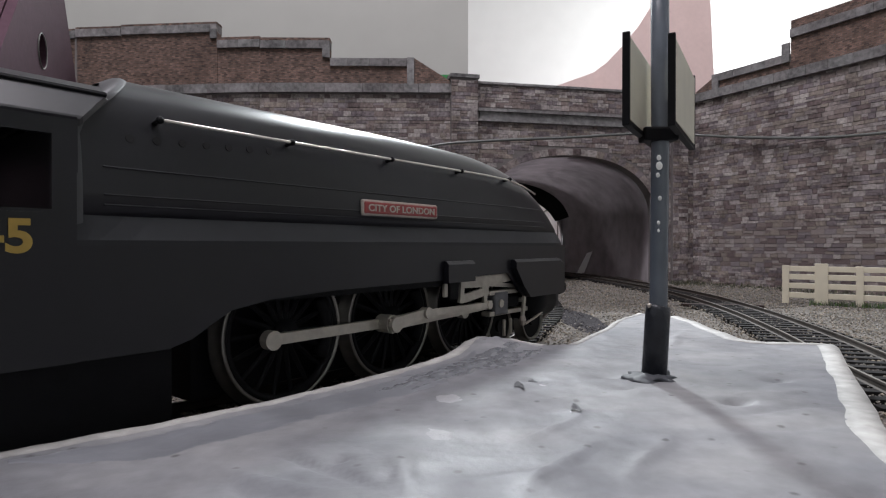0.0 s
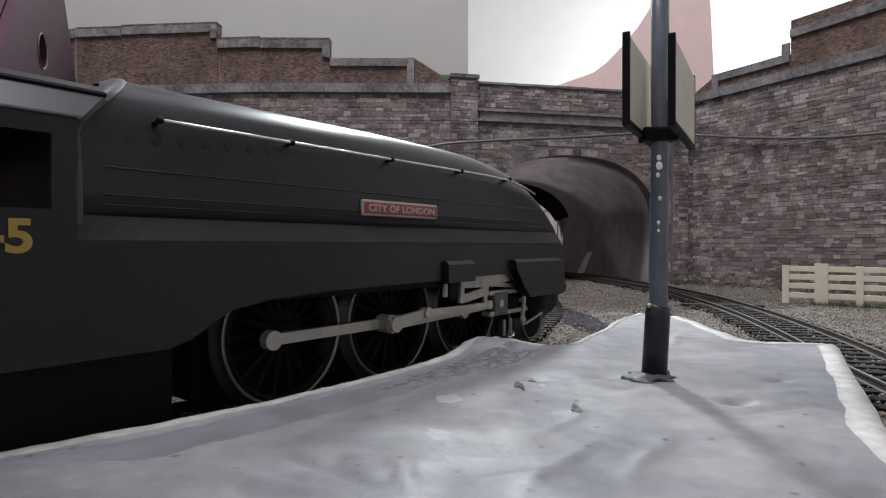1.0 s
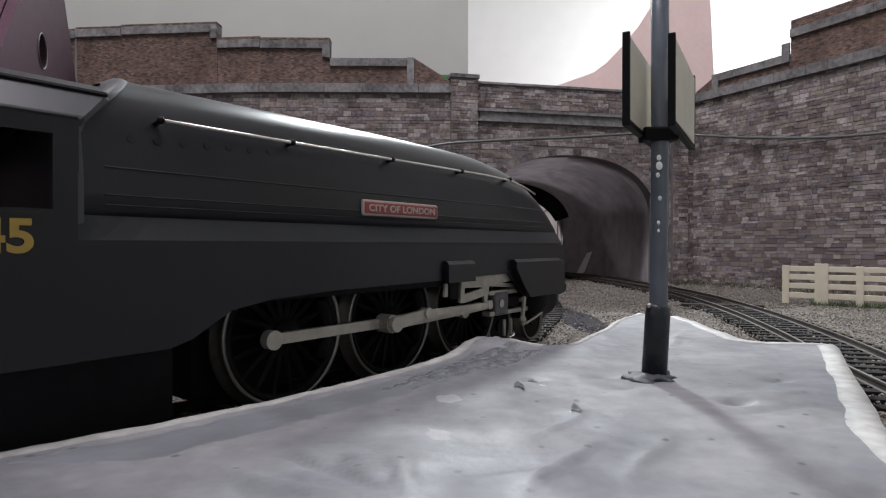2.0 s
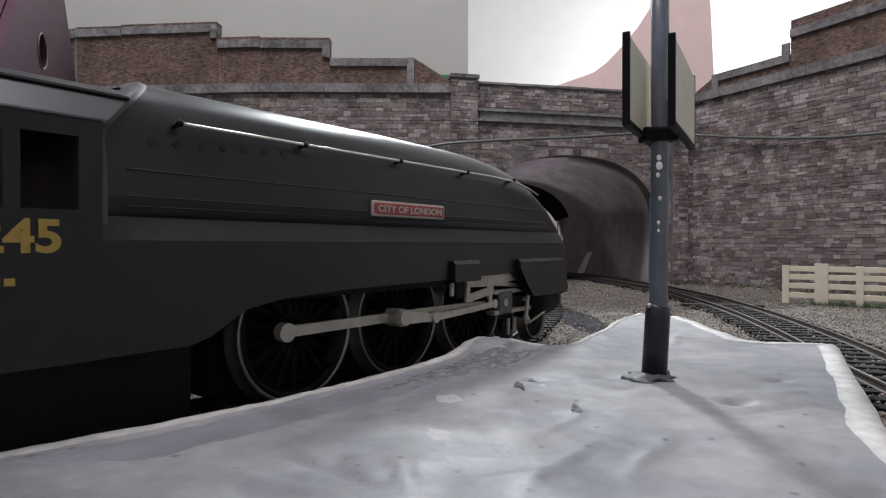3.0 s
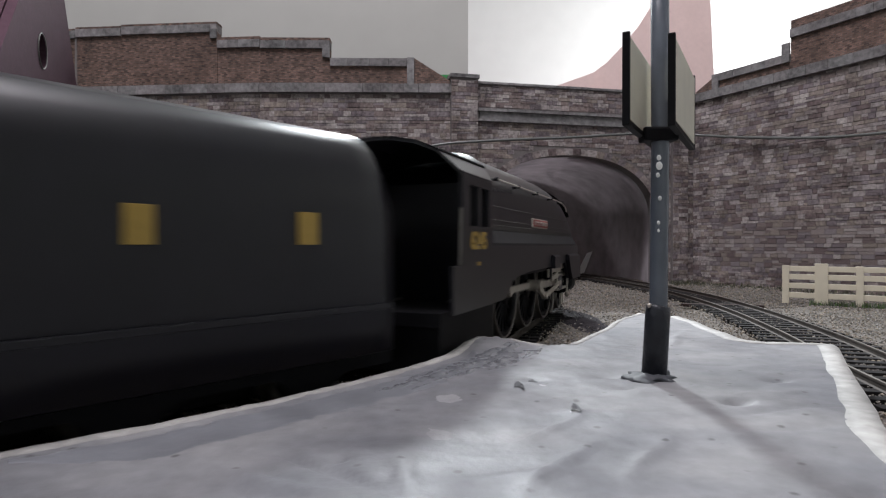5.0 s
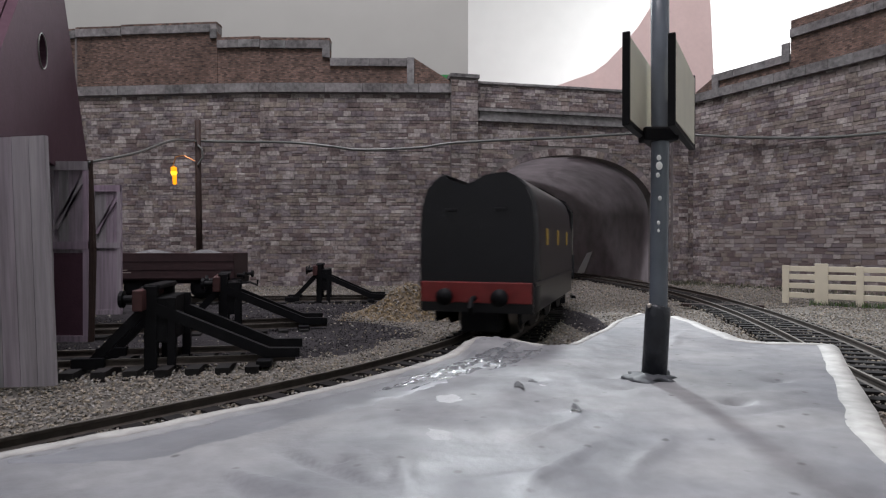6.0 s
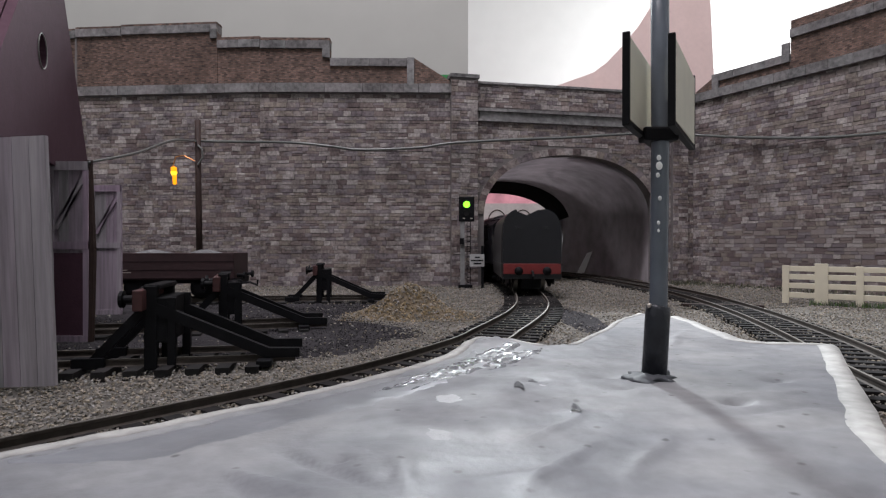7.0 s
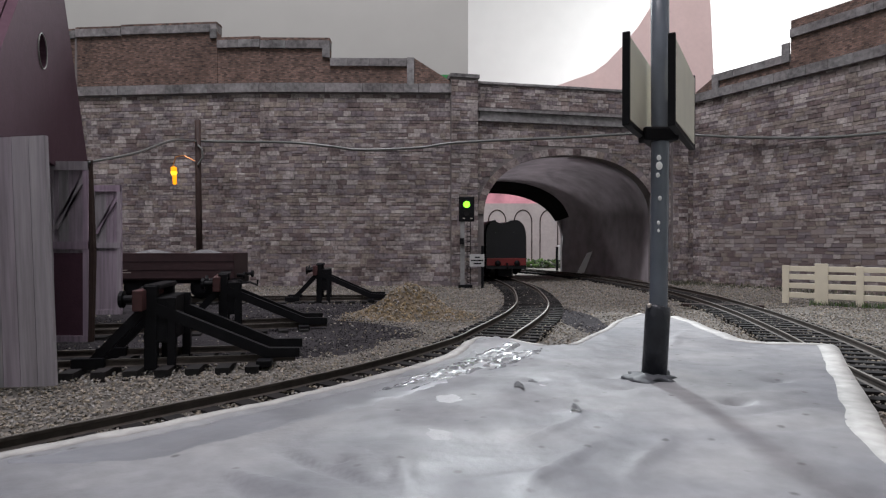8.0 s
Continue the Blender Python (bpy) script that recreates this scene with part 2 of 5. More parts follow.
class Curve:
    """A smooth line through points on the ground, by arc length."""

    def __init__(self, pts):
        p = np.array(pts, float)
        p = np.vstack([2 * p[0] - p[1], p, 2 * p[-1] - p[-2]])
        out = []
        for i in range(1, len(p) - 2):
            for u in np.arange(0, 1, 0.05):
                a, b, c, d = p[i - 1:i + 3]
                out.append(0.5 * (2 * b + (c - a) * u + (2 * a - 5 * b + 4 * c - d) * u * u + (3 * b - a - 3 * c + d) * u ** 3))
        out.append(p[-2])
        self.p = np.array(out)
        self.s = np.concatenate([[0], np.cumsum(np.linalg.norm(np.diff(self.p, axis=0), axis=1))])
        self.length = self.s[-1]

    def at(self, s):
        if s < 0:
            d = self.p[1] - self.p[0]
            return self.p[0] + d / np.linalg.norm(d) * s
        if s > self.length:
            d = self.p[-1] - self.p[-2]
            return self.p[-1] + d / np.linalg.norm(d) * (s - self.length)
        return np.array([np.interp(s, self.s, self.p[:, 0]), np.interp(s, self.s, self.p[:, 1])])

    def heading(self, s):
        d = self.at(s + 2) - self.at(s - 2)
        return math.atan2(d[1], d[0])

    def side(self, s, off):
        """The point off to the right of the line."""
        h, q = self.heading(s), self.at(s)
        return q[0] + off * math.sin(h), q[1] - off * math.cos(h)


MAIN = Curve([(-255, -140), (-150, -16), (-61, 87), (-18, 138), (9.3, 184), (19.2, 211), (28.8, 239), (39, 273), (47.4, 314), (53.4, 367), (56.8, 416), (56.6, 480), (51, 560), (38, 640), (14, 720), (-20, 800), (-75, 880)])
LOOP = Curve([(60, -60), (86, 50), (107, 140), (125, 202), (141, 270), (152, 340), (157, 410), (155, 480), (148, 560), (134, 640), (110, 720), (72, 800), (20, 880)])
GROUND_Z = -3.6


def bed(x, y):
    """How far the ballast is heaped up along the two running lines."""
    d = min(np.min(np.hypot(c.p[:, 0] - x, c.p[:, 1] - y)) for c in (MAIN, LOOP))
    return 1.15 * min(1, max(0, (21 - d) / 6))


# ---- ground ----
def ground():
    bm = bmesh.new()
    bmesh.ops.create_grid(bm, x_segments=160, y_segments=160, size=750)
    for v in bm.verts:
        v.co.y += 450
        v.co.z = GROUND_Z + 1.2 * noise.noise(v.co * 0.03) + 0.6 * noise.noise(v.co * 0.11) - 0.6 + (0.7 * bed(v.co.x, v.co.y) if abs(v.co.x) < 330 else 0)
    part("ground", bm, M_GROUND, label="baseboard covered in grey and tan ballast", kind="structure", category="ground", smooth=True)


ground()


# ---- tracks ----
def track(name, curve, s0, s1, label, gap=7.2):
    ob = thing(name, label, "track", 0, 0, 0)
    for off in (-8.25, 8.25):
        n = max(4, int((s1 - s0) / 6))
        prof = [(-0.8, -1.9), (0.8, -1.9), (0.3, -1.6), (0.3, -0.7), (0.45, -0.5), (0.45, -0.03), (-0.45, -0.03), (-0.45, -0.5), (-0.3, -0.7), (-0.3, -1.6)]
        rows, head = [], []
        for i in range(n + 1):
            s = s0 + (s1 - s0) * i / n
            x, y = curve.side(s, off)
            h = curve.heading(s)
            rows.append([(x + a * math.sin(h), y - a * math.cos(h), b) for a, b in prof])
            head.append([(x + a * math.sin(h), y - a * math.cos(h), b) for a, b in ((-0.3, -0.02), (0.3, -0.02), (0.3, 0.04), (-0.3, 0.04))])
        r = part("rail", loft(rows), M_RAILSIDE, ob, "dark rusty-sided rail")
        part("rail_head", loft(head), M_RAIL, r, "worn bright rail head")
    me = None
    k = int((s1 - s0) / gap)
    for i in range(k):
        s = s0 + (i + 0.5) * gap
        if me is None:
            me = mesh_of("sleeper", box(-1.7, -15.5, -4.4, 1.7, 15.5, -1.9, 0.0))
            me.materials.append(M_SLEEPER)
        sl = new("sleeper", me)
        sl.parent = ob
        x, y = curve.at(s)
        sl.matrix_basis = pose(x * MM, y * MM, 0, 0, 0, math.degrees(curve.heading(s)))
    return ob


track("main_track", MAIN, 60, MAIN.length, "curved model track with dark sleepers")
track("loop_track", LOOP, 30, LOOP.length, "curved model track beside the platform")

# ---- walls ----
rng = random.Random(7)
UNIT = bpy.data.meshes.new("stone")
UNIT.from_pydata([(0.0, 0, 0.0), (1, 0, 0), (1, 0, 1), (0, 0, 1), (0.03, -1, 0.05), (0.97, -1, 0.06), (0.98, -1, 0.94), (0.02, -1, 0.95)], [],
                 [(4, 5, 6, 7), (0, 1, 5, 4), (1, 2, 6, 5), (2, 3, 7, 6), (3, 0, 4, 7)])
UNIT.materials.append(M_STONE)


def frame_of(a, b):
    """The pose whose x runs along the wall from a to b and whose -y is its face."""
    return pose(a[0] * MM, a[1] * MM, 0, 0, 0, math.degrees(math.atan2(b[1] - a[1], b[0] - a[0])))


def courses(length, z0, z1, keep, lo=2.0, hi=4.6, wlo=3.0, whi=11):
    """Random coursed rubble: (x, z, width, height, proud)."""
    out, z = [], z0
    while z < z1 - 1.5:
        h = min(rng.uniform(lo, hi), z1 - z)
        x = -rng.uniform(0, 6)
        while x < length:
            w = rng.uniform(wlo, whi)
            x0, x1 = max(x, 0), min(x + w, length)
            if x1 - x0 > 1:
                if rng.random() < 0.4 and h > 3.4:
                    for q in (0, 1):
                        out.append((x0, z + q * h / 2, x1 - x0, h / 2, rng.uniform(0.1, 0.5)))
                else:
                    out.append((x0, z, x1 - x0, h, rng.uniform(0.1, 0.6)))
            x += w
        z += h
    return [q for q in out if keep(q[0], q[1]) and keep(q[0] + q[2], q[1]) and keep(q[0] + q[2], q[1] + q[3]) and keep(q[0], q[1] + q[3])]


def stones(parent, name, length, z0, z1, keep=lambda x, z: True, singles=None, **kw):
    """Rubble facing on a wall: those in the stretch singles are stones of their own, the rest one piece."""
    vs, fs, n = [], [], 0
    for x, z, w, h, p in courses(length, z0, z1, keep, **kw):
        g = 0.12
        if singles and singles[0] < x < singles[1] and singles[2] < z < singles[3] and n < 300:
            ob = new("stone", UNIT)
            ob.parent = parent
            ob.matrix_basis = Matrix.Translation((x * MM, 0, z * MM)) @ Matrix.Diagonal(((w - g) * MM, p * MM, (h - g) * MM, 1))
            n += 1
            continue
        k = len(vs)
        j = [rng.uniform(0, 0.4) for _ in range(8)]
        a, b, c, d = x, x + w - g, z, z + h - g
        vs += [(a, 0, c), (b, 0, c), (b, 0, d), (a, 0, d), (a + j[0], -p, c + j[1]), (b - j[2], -p, c + j[3]), (b - j[4], -p, d - j[5]), (a + j[6], -p, d - j[7])]
        fs += [tuple(k + i for i in f) for f in ((4, 5, 6, 7), (0, 1, 5, 4), (1, 2, 6, 5), (2, 3, 7, 6), (3, 0, 4, 7))]
    me = bpy.data.meshes.new(name)
    me.from_pydata([(x * MM, y * MM, z * MM) for x, y, z in vs], [], fs)
    me.materials.append(M_STONE)
    ob = new(name, me)
    ob.parent = parent
    return tagged(ob, kind="stuff")


def seg_len(a, b):
    return math.hypot(b[0] - a[0], b[1] - a[1])


def coping(parent, x0, x1, z0, z1, y0=-3.0, y1=8.0, lo=9, hi=18):
    """A row of coping stones on a wall, each a piece."""
    x = x0
    while x < x1 - 0.5:
        w = min(rng.uniform(lo, hi), x1 - x)
        if x1 - x - w < 4:
            w = x1 - x
        part("coping_stone", box(x + 0.12, y0 - rng.uniform(0, 0.25), z0, x + w - 0.12, y1, z1 - rng.uniform(0, 0.25)), M_COPING, parent)
        x += w


def retaining_wall(name, a, b, z1, label, singles=None, ground_z=-6):
    n = seg_len(a, b)
    w = part(name, box(0, 0, ground_z, n, 10, z1), M_MORTAR, label=label, kind="structure", category="wall", m=frame_of(a, b))
    stones(w, "rubble_facing", n, -4, z1, singles=singles)
    return w, n


def parapet(parent, x0, x1, z0, z1, cap=6.5, crown=0.0, deep=9):
    """A red brick parapet with its coping, and where it has one a thin brown crown, standing on a wall's top."""
    if crown:
        part("crown_course", box(x0, -1.0, z1 - crown, x1, deep, z1), M_BRICK, parent, "thin brown top of the print")
        z1 -= crown + 0.02
    part("brickwork", box(x0, 0.4, z0, x1, deep - 1, z1 - cap), M_BRICK, parent, "printed red brick parapet")
    coping(parent, x0, x1, z1 - cap, z1, -1.4, deep)


ZS = 155.0
EZ = 157.5
NORTH = [(-430, 521), (-309, 501), (-150, 487.5), (9, 490)]
w1, n1 = retaining_wall("wall_north_west", NORTH[0], NORTH[1], ZS, "grey-brown printed rubble stone retaining wall")
w2, n2 = retaining_wall("wall_north", NORTH[1], NORTH[2], ZS, "grey-brown printed rubble stone retaining wall")
w3, n3 = retaining_wall("wall_north_east", NORTH[2], NORTH[3], ZS, "grey-brown printed rubble stone retaining wall")
for w, n in ((w1, n1), (w2, n2), (w3, n3)):
    coping(w, 0, n, ZS, ZS + 7.5)
# stepped parapet, highest to the west
parapet(w1, 0, n1, ZS + 7.5, 212, crown=1.4)
parapet(w2, 0, 40, ZS + 7.5, 213, crown=1.6)
part("joint_strip", box(-1, -0.6, ZS + 7.5, 0.6, 0.3, 206), M_MORTAR, w2)
parapet(w2, 40.3, 123, ZS + 7.5, 214, crown=1.8)
part("step_stone", box(117.5, -1.6, 200.5, 123, 0.35, 208), M_COPING, w2)
parapet(w2, 123.3, n2, ZS + 7.5, 201, crown=2.2)
parapet(w3, 0, 57, ZS + 7.5, 200, crown=2.2)
part("step_stone", box(51, -1.6, 184, 57, 0.35, 194), M_COPING, w3)
parapet(w3, 57.3, 126, ZS + 7.5, 183.5)
part("end_pier", box(120.5, -1.8, ZS + 7.5, 126.3, 8, 184), M_COPING, w3)
part("brick_ramp", prism([(126.4, ZS + 7.5), (158, ZS + 7.5), (158, ZS + 9), (126.4, 184)], 0.4, 8), M_BRICK, w3, "sloping brick end of the parapet")

# portal wall with the arched tunnel mouth
PA, PB = (9, 489), (226, 536)
PN = seg_len(PA, PB)
AX0, AX1, AZ, SPRING = 25.5, 183.5, 107.0, 56.0


def arch_z(x):
    u = (x - (AX0 + AX1) / 2) / ((AX1 - AX0) / 2)
    return -1 if abs(u) >= 1 else SPRING + (AZ - SPRING) * (1 - abs(u) ** 2.3) ** (1 / 2.0)


def portal():
    xs = [AX0 + (AX1 - AX0) * (0.5 - 0.5 * math.cos(math.pi * i / 48)) for i in range(49)]
    outline = [(0, -6), (AX0, -6)] + [(x, max(arch_z(x), SPRING)) for x in xs] + [(AX1, -6), (PN, -6), (PN, 164), (0, 164)]
    w = part("wall_portal", prism(outline, 0, 10), M_MORTAR, label="stone tunnel portal with a wide arched mouth", kind="structure", category="wall", m=frame_of(PA, PB))
    ring = 6.0

    def keep(x, z):
        u = (x - (AX0 + AX1) / 2) / ((AX1 - AX0) / 2 + ring)
        if abs(u) < 1 and z < SPRING + (AZ - SPRING + ring) * (1 - abs(u) ** 2.3) ** 0.5:
            return abs(u) >= 1
        return not (abs(u) < 1 and z < SPRING)
    stones(w, "rubble_facing", PN, -4, 133, keep)
    stones(w, "rubble_facing", PN, 145, 163.5)
    part("frieze", box(22, -1.0, 135, 198, 0.2, 141), M_COPING, w, "smooth grey stone frieze")
    coping(w, 20, 199, 141.2, 143.6, -2.6, 0.2, 20, 34)
    coping(w, 20, 199, 133, 135, -2.2, 0.2, 20, 34)
    coping(w, 20, 199, 164, 166, -1.2, 11, 20, 40)
    # arch stones
    k = 34
    ts = [math.pi * i / k for i in range(k + 1)]

    def pt(t, r):
        c = math.cos(t)
        hx, hz = (AX1 - AX0) / 2 + r, AZ - SPRING + r
        x = (AX0 + AX1) / 2 - hx * c
        return x, SPRING + hz * (1 - abs(c) ** 2.3) ** 0.5
    for a, b in zip(ts, ts[1:]):
        q = [pt(a, 0.02), pt(b, 0.02), pt(b, ring - 0.2), pt(a, ring - 0.2)]
        part("arch_stone", prism(q, -0.9 - rng.uniform(0, 0.3), 0.1), M_STONE, w)
    # piers at both ends
    for x0, x1, top in ((-3, 19.5, 167), (199, 214, 160)):
        p = part("pier", box(x0, -4, -6, x1, 0.1, top), M_MORTAR, w, "square stone pier beside the arch")
        sub = stones(p, "pier_facing", x1 - x0, -4, top - 1, wlo=6, whi=12)
        sub.matrix_basis = Matrix.Translation((x0 * MM, -4 * MM, 0))
        part("pier_cap", box(x0 - 1, -5.2, top, x1 + 1, 9, top + 3), M_COPING, p)
    return w


portal()

# east wall
EA, EB = (226, 536), (352, 303)
w4, n4 = retaining_wall("wall_east", EA, EB, EZ, "grey-brown printed rubble stone retaining wall", singles=(20, 190, 8, 150))
coping(w4, 0, n4, EZ, EZ + 7.5)
part("end_pier", box(20, -1.8, EZ + 7.5, 26, 8, 178), M_COPING, w4)
part("brick_ramp", prism([(2, EZ + 7.5), (19.8, EZ + 7.5), (19.8, 176), (2, EZ + 9.5)], 0.4, 8), M_BRICK, w4)
parapet(w4, 26.2, 88, EZ + 7.5, 178)
part("step_stone", box(82, -1.6, 178.1, 88, 0.35, 186), M_COPING, w4)
parapet(w4, 82.3 + 6, n4, EZ + 7.5, 196)
part("upper_brickwork", box(88.3, 0.5, 196.2, n4, 7, 203), M_BRICK, w4)

# ---- tunnel ----
FA, FB = (-30, 742), (150, 752)


def tunnel():
    def ring(p, q, lift, n=36):
        rows = []
        for i in range(n + 1):
            c = math.cos(math.pi * i / n)
            x = 0.5 - 0.5 * c
            z = SPRING + (AZ - SPRING + lift) * (1 - abs(c) ** 2.3) ** 0.5
            rows.append((p[0] + (q[0] - p[0]) * x, p[1] + (q[1] - p[1]) * x, z))
        return [(p[0], p[1], -6)] + rows + [(q[0], q[1], -6)]
    h = math.atan2(PB[1] - PA[1], PB[0] - PA[0])

    def on(x, back):
        return PA[0] + x * math.cos(h) - back * math.sin(h), PA[1] + x * math.sin(h) + back * math.cos(h)
    a0, a1 = on(AX0 - 2, 10.2), on(AX1 + 2, 10.2)
    rows = []
    for k in range(9):
        u = k / 8
        bow = 14 * math.sin(math.pi * u)
        p = (a0[0] + (FA[0] - a0[0]) * u + bow * 0.5, a0[1] + (FA[1] - a0[1]) * u)
        q = (a1[0] + (FB[0] - a1[0]) * u + bow, a1[1] + (FB[1] - a1[1]) * u)
        rows.append(ring(p, q, 2))
    bm = loft(rows, closed=False)
    bmesh.ops.solidify(bm, geom=bm.faces, thickness=2.0)
    t = part("tunnel", bm, M_PORTAL, label="grey card tunnel lining with a black-rimmed far mouth", smooth=True, kind="structure", category="tunnel")
    # far mouth: a black ragged collar round the opening
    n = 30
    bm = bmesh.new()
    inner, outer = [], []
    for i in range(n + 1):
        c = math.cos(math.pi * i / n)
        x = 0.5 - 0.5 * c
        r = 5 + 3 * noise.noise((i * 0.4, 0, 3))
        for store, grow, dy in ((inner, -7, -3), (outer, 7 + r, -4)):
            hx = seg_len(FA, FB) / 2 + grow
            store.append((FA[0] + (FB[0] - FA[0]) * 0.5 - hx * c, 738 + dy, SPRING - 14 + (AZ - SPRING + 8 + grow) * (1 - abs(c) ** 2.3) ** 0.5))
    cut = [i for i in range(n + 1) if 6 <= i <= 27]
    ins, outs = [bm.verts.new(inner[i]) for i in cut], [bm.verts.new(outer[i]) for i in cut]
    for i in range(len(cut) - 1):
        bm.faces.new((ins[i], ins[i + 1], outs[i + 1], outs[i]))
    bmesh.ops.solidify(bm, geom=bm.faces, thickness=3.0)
    part("black_collar", bm, M_DEEP_BLACK, t, "ragged black collar inside the tunnel")
    return t


tunnel()


def far_mouth():
    xs = [-22 + 172 * (0.5 - 0.5 * math.cos(math.pi * i / 36)) for i in range(37)]

    def fz(x):
        u = (x - 64) / 86
        return 40 + 62 * max(0, 1 - abs(u) ** 2.3) ** 0.5
    outline = [(-120, -6), (-22, -6)] + [(x, fz(x)) for x in xs] + [(150, -6), (260, -6), (260, 150), (-120, 150)]
    part("wall_far_mouth", prism(outline, 750, 758), M_PORTAL, label="grey card wall round the far tunnel mouth", kind="structure", category="wall")


far_mouth()


def far_cutting():
    w = part("wall_cutting", box(-260, 1010, -6, 330, 1018, 101), mat("pale_print", (0.42, 0.38, 0.37), 0.85, vary=0.12, scale=200), label="pale printed retaining wall with blind arches beyond the tunnel", kind="structure", category="wall")
    for x in range(-40, 320, 44):
        pts = [(x - 15, 0)] + [(x - 15 * math.cos(math.pi * i / 12), 70 + 20 * math.sin(math.pi * i / 12)) for i in range(13)] + [(x + 15, 0)]
        part("arch_rib", tube([(a, 1009.2, b) for a, b in pts], 0.9, 6), M_DARKWOOD, w, "dark outline of a blind arch")
    b = bmesh.new()
    rows = []
    for i in range(30):
        x = -320 + i * 25
        rows.append([(x, 1090 + 16 * noise.noise((i * 0.3, k * 0.4, 0)) - k * 3, -8 + k * 38) for k in range(9)])
    loft(rows, closed=False, bm=b)
    bmesh.ops.solidify(b, geom=b.faces, thickness=2)
    part("pink_sheet", b, mat("crumpled_pink", (0.50, 0.30, 0.33), 0.85, vary=0.3, scale=60, bump=1.0, bscale=60), label="crumpled pink paper sheet behind the cutting", smooth=True, category="paper sheet")
    hedge_bm = bmesh.new()
    for i in range(420):
        x, y, z = 60 + rng.random() * 130, 880 + rng.random() * 40, -3 + rng.random() ** 2 * 11
        m = Matrix.Translation((x, y, z)) @ Euler((rng.random() * 6, rng.random() * 6, 0)).to_matrix().to_4x4()
        bmesh.ops.create_icosphere(hedge_bm, subdivisions=1, radius=rng.uniform(1.2, 3), matrix=m)
    part("hedge", hedge_bm, M_LEAF, label="small green lichen bushes beside the far track", category="bushes", kind="stuff")
    hut = thing("lineside_cabinet", "small white lineside cabinet with a dark post", "cabinet", 160, 796, -4)
    part("cabinet_body", box(-6, -4, 14, 6, 4, 34, 0.5), M_WHITE, hut)
    part("cabinet_post", box(-8.5, -2, 0, -5.5, 2, 32, 0.3), M_PLASTIC, hut)
    part("cabinet_leg", box(3, -2, 0, 5, 2, 14), M_PLASTIC, hut)
    strip = thing("card_offcut", "white card offcut leaning on the tunnel wall", "card", 159, 668, -3)
    part("card", prism([(-9, 0), (0, 2), (9, 26), (3, 24)], -1, 0.2), M_WHITE, strip)


far_cutting()

# ---- backdrop and room ----
part("backdrop_panel", box(-900, 640, -6, 27, 643, 420), M_CARD, label="plain grey card backdrop panel", kind="structure", category="backdrop")
part("baseboard", box(-1500, -800, -40, 1500, 1900, -12), M_DARKWOOD, label="dark plywood baseboard", kind="structure", category="baseboard")
part("room_wall_north", box(-2000, 1900, -900, 2000, 1960, 1500), M_WHITE, label="white painted room wall", kind="structure", category="wall")
part("room_wall_south", box(-2000, -1960, -900, 2000, -1900, 1500), M_WHITE, label="white painted room wall", kind="structure", category="wall")
part("room_wall_east", box(2000, -1960, -900, 2060, 1960, 1500), M_WHITE, label="white painted room wall", kind="structure", category="wall")
part("room_wall_west", box(-2060, -1960, -900, -2000, 1960, 1500), M_WHITE, label="white painted room wall", kind="structure", category="wall")
part("ceiling", box(-2060, -1960, 1500, 2060, 1960, 1560), M_WHITE, label="white painted ceiling", kind="structure", category="ceiling")
part("room_floor", box(-2060, -1960, -960, 2060, 1960, -900), M_DARKWOOD, label="dark room floor", kind="structure", category="floor")


def rolled_paper():
    t = thing("pink_hill", "rolled pale pink paper hill behind the portal", "paper hill", 0, 600, 0)
    px = [(115, 150), (115, 189), (149, 202), (165, 214), (182, 232), (198, 252), (214, 278), (226, 300), (268, 300), (273, 203), (275, 150)]
    part("front_sheet", prism(px, -1, 1), M_PINK, t)
    part("side_sheet", prism([(112, 187), (149, 200.5), (149, 150), (112, 150)], -14, -12), M_PINK, t, "white edge of the paper")
    return t


rolled_paper()
tip = thing("green_card", "small green card corner above the wall", "card", 6, 520, 160)
part("card", prism([(-18, 0), (4, 0), (4, 19), (-8, 19)], -0.5, 0.5), mat("green_card", (0.03, 0.22, 0.06), 0.7), tip)

# ---- platform ----
LEFT_EDGE = [(-84, 24), (-62, 54), (-50.5, 66.5), (-36.6, 78), (-21, 96), (-9.3, 111.3), (0.2, 126.5), (5.6, 139), (11, 146.4), (16.4, 147.4), (20.5, 141), (24, 138)]
TIP = [(30, 140), (44, 164), (54, 184), (67, 203)]
RIGHT_EDGE = [(77, 195), (77, 178), (75, 158), (74, 146), (80, 141), (86.3, 137.9), (88.8, 134.1), (77.1, 112.9), (68.4, 97.1), (61.5, 84.6), (55.0, 73.6), (48, 55), (36, 32), (31, 22)]


RIDGES = [(13, 76, 1.03, 18, 0.7, 0.30), (12.5, 62.5, 1.13, 20, 0.8, 0.34), (24.5, 65.5, 1.1, 20, 0.9, 0.30), (-2.5, 60, 1.55, 14, 0.7, 0.24), (-14, 60, -0.66, 20, 0.8, -0.42), (-16, 58.4, -0.66, 18, 0.7, 0.34), (-18.5, 57, -0.64, 14, 0.7, -0.30), (6, 58, 0.5, 22, 0.9, 0.2), (20, 92, 0.2, 14, 0.7, 0.2), (48, 82, 0.1, 22, 0.7, -0.22), (46, 78, 0.05, 18, 0.6, -0.18), (52, 96, 0.1, 16, 0.6, 0.15), (37, 120.6, 0.0, 9, 0.5, -0.35), (51, 119.5, 0.0, 14, 0.6, -0.3), (60, 150, 0.9, 40, 1.2, 0.2), (44, 138, 0.1, 22, 0.7, -0.2)]
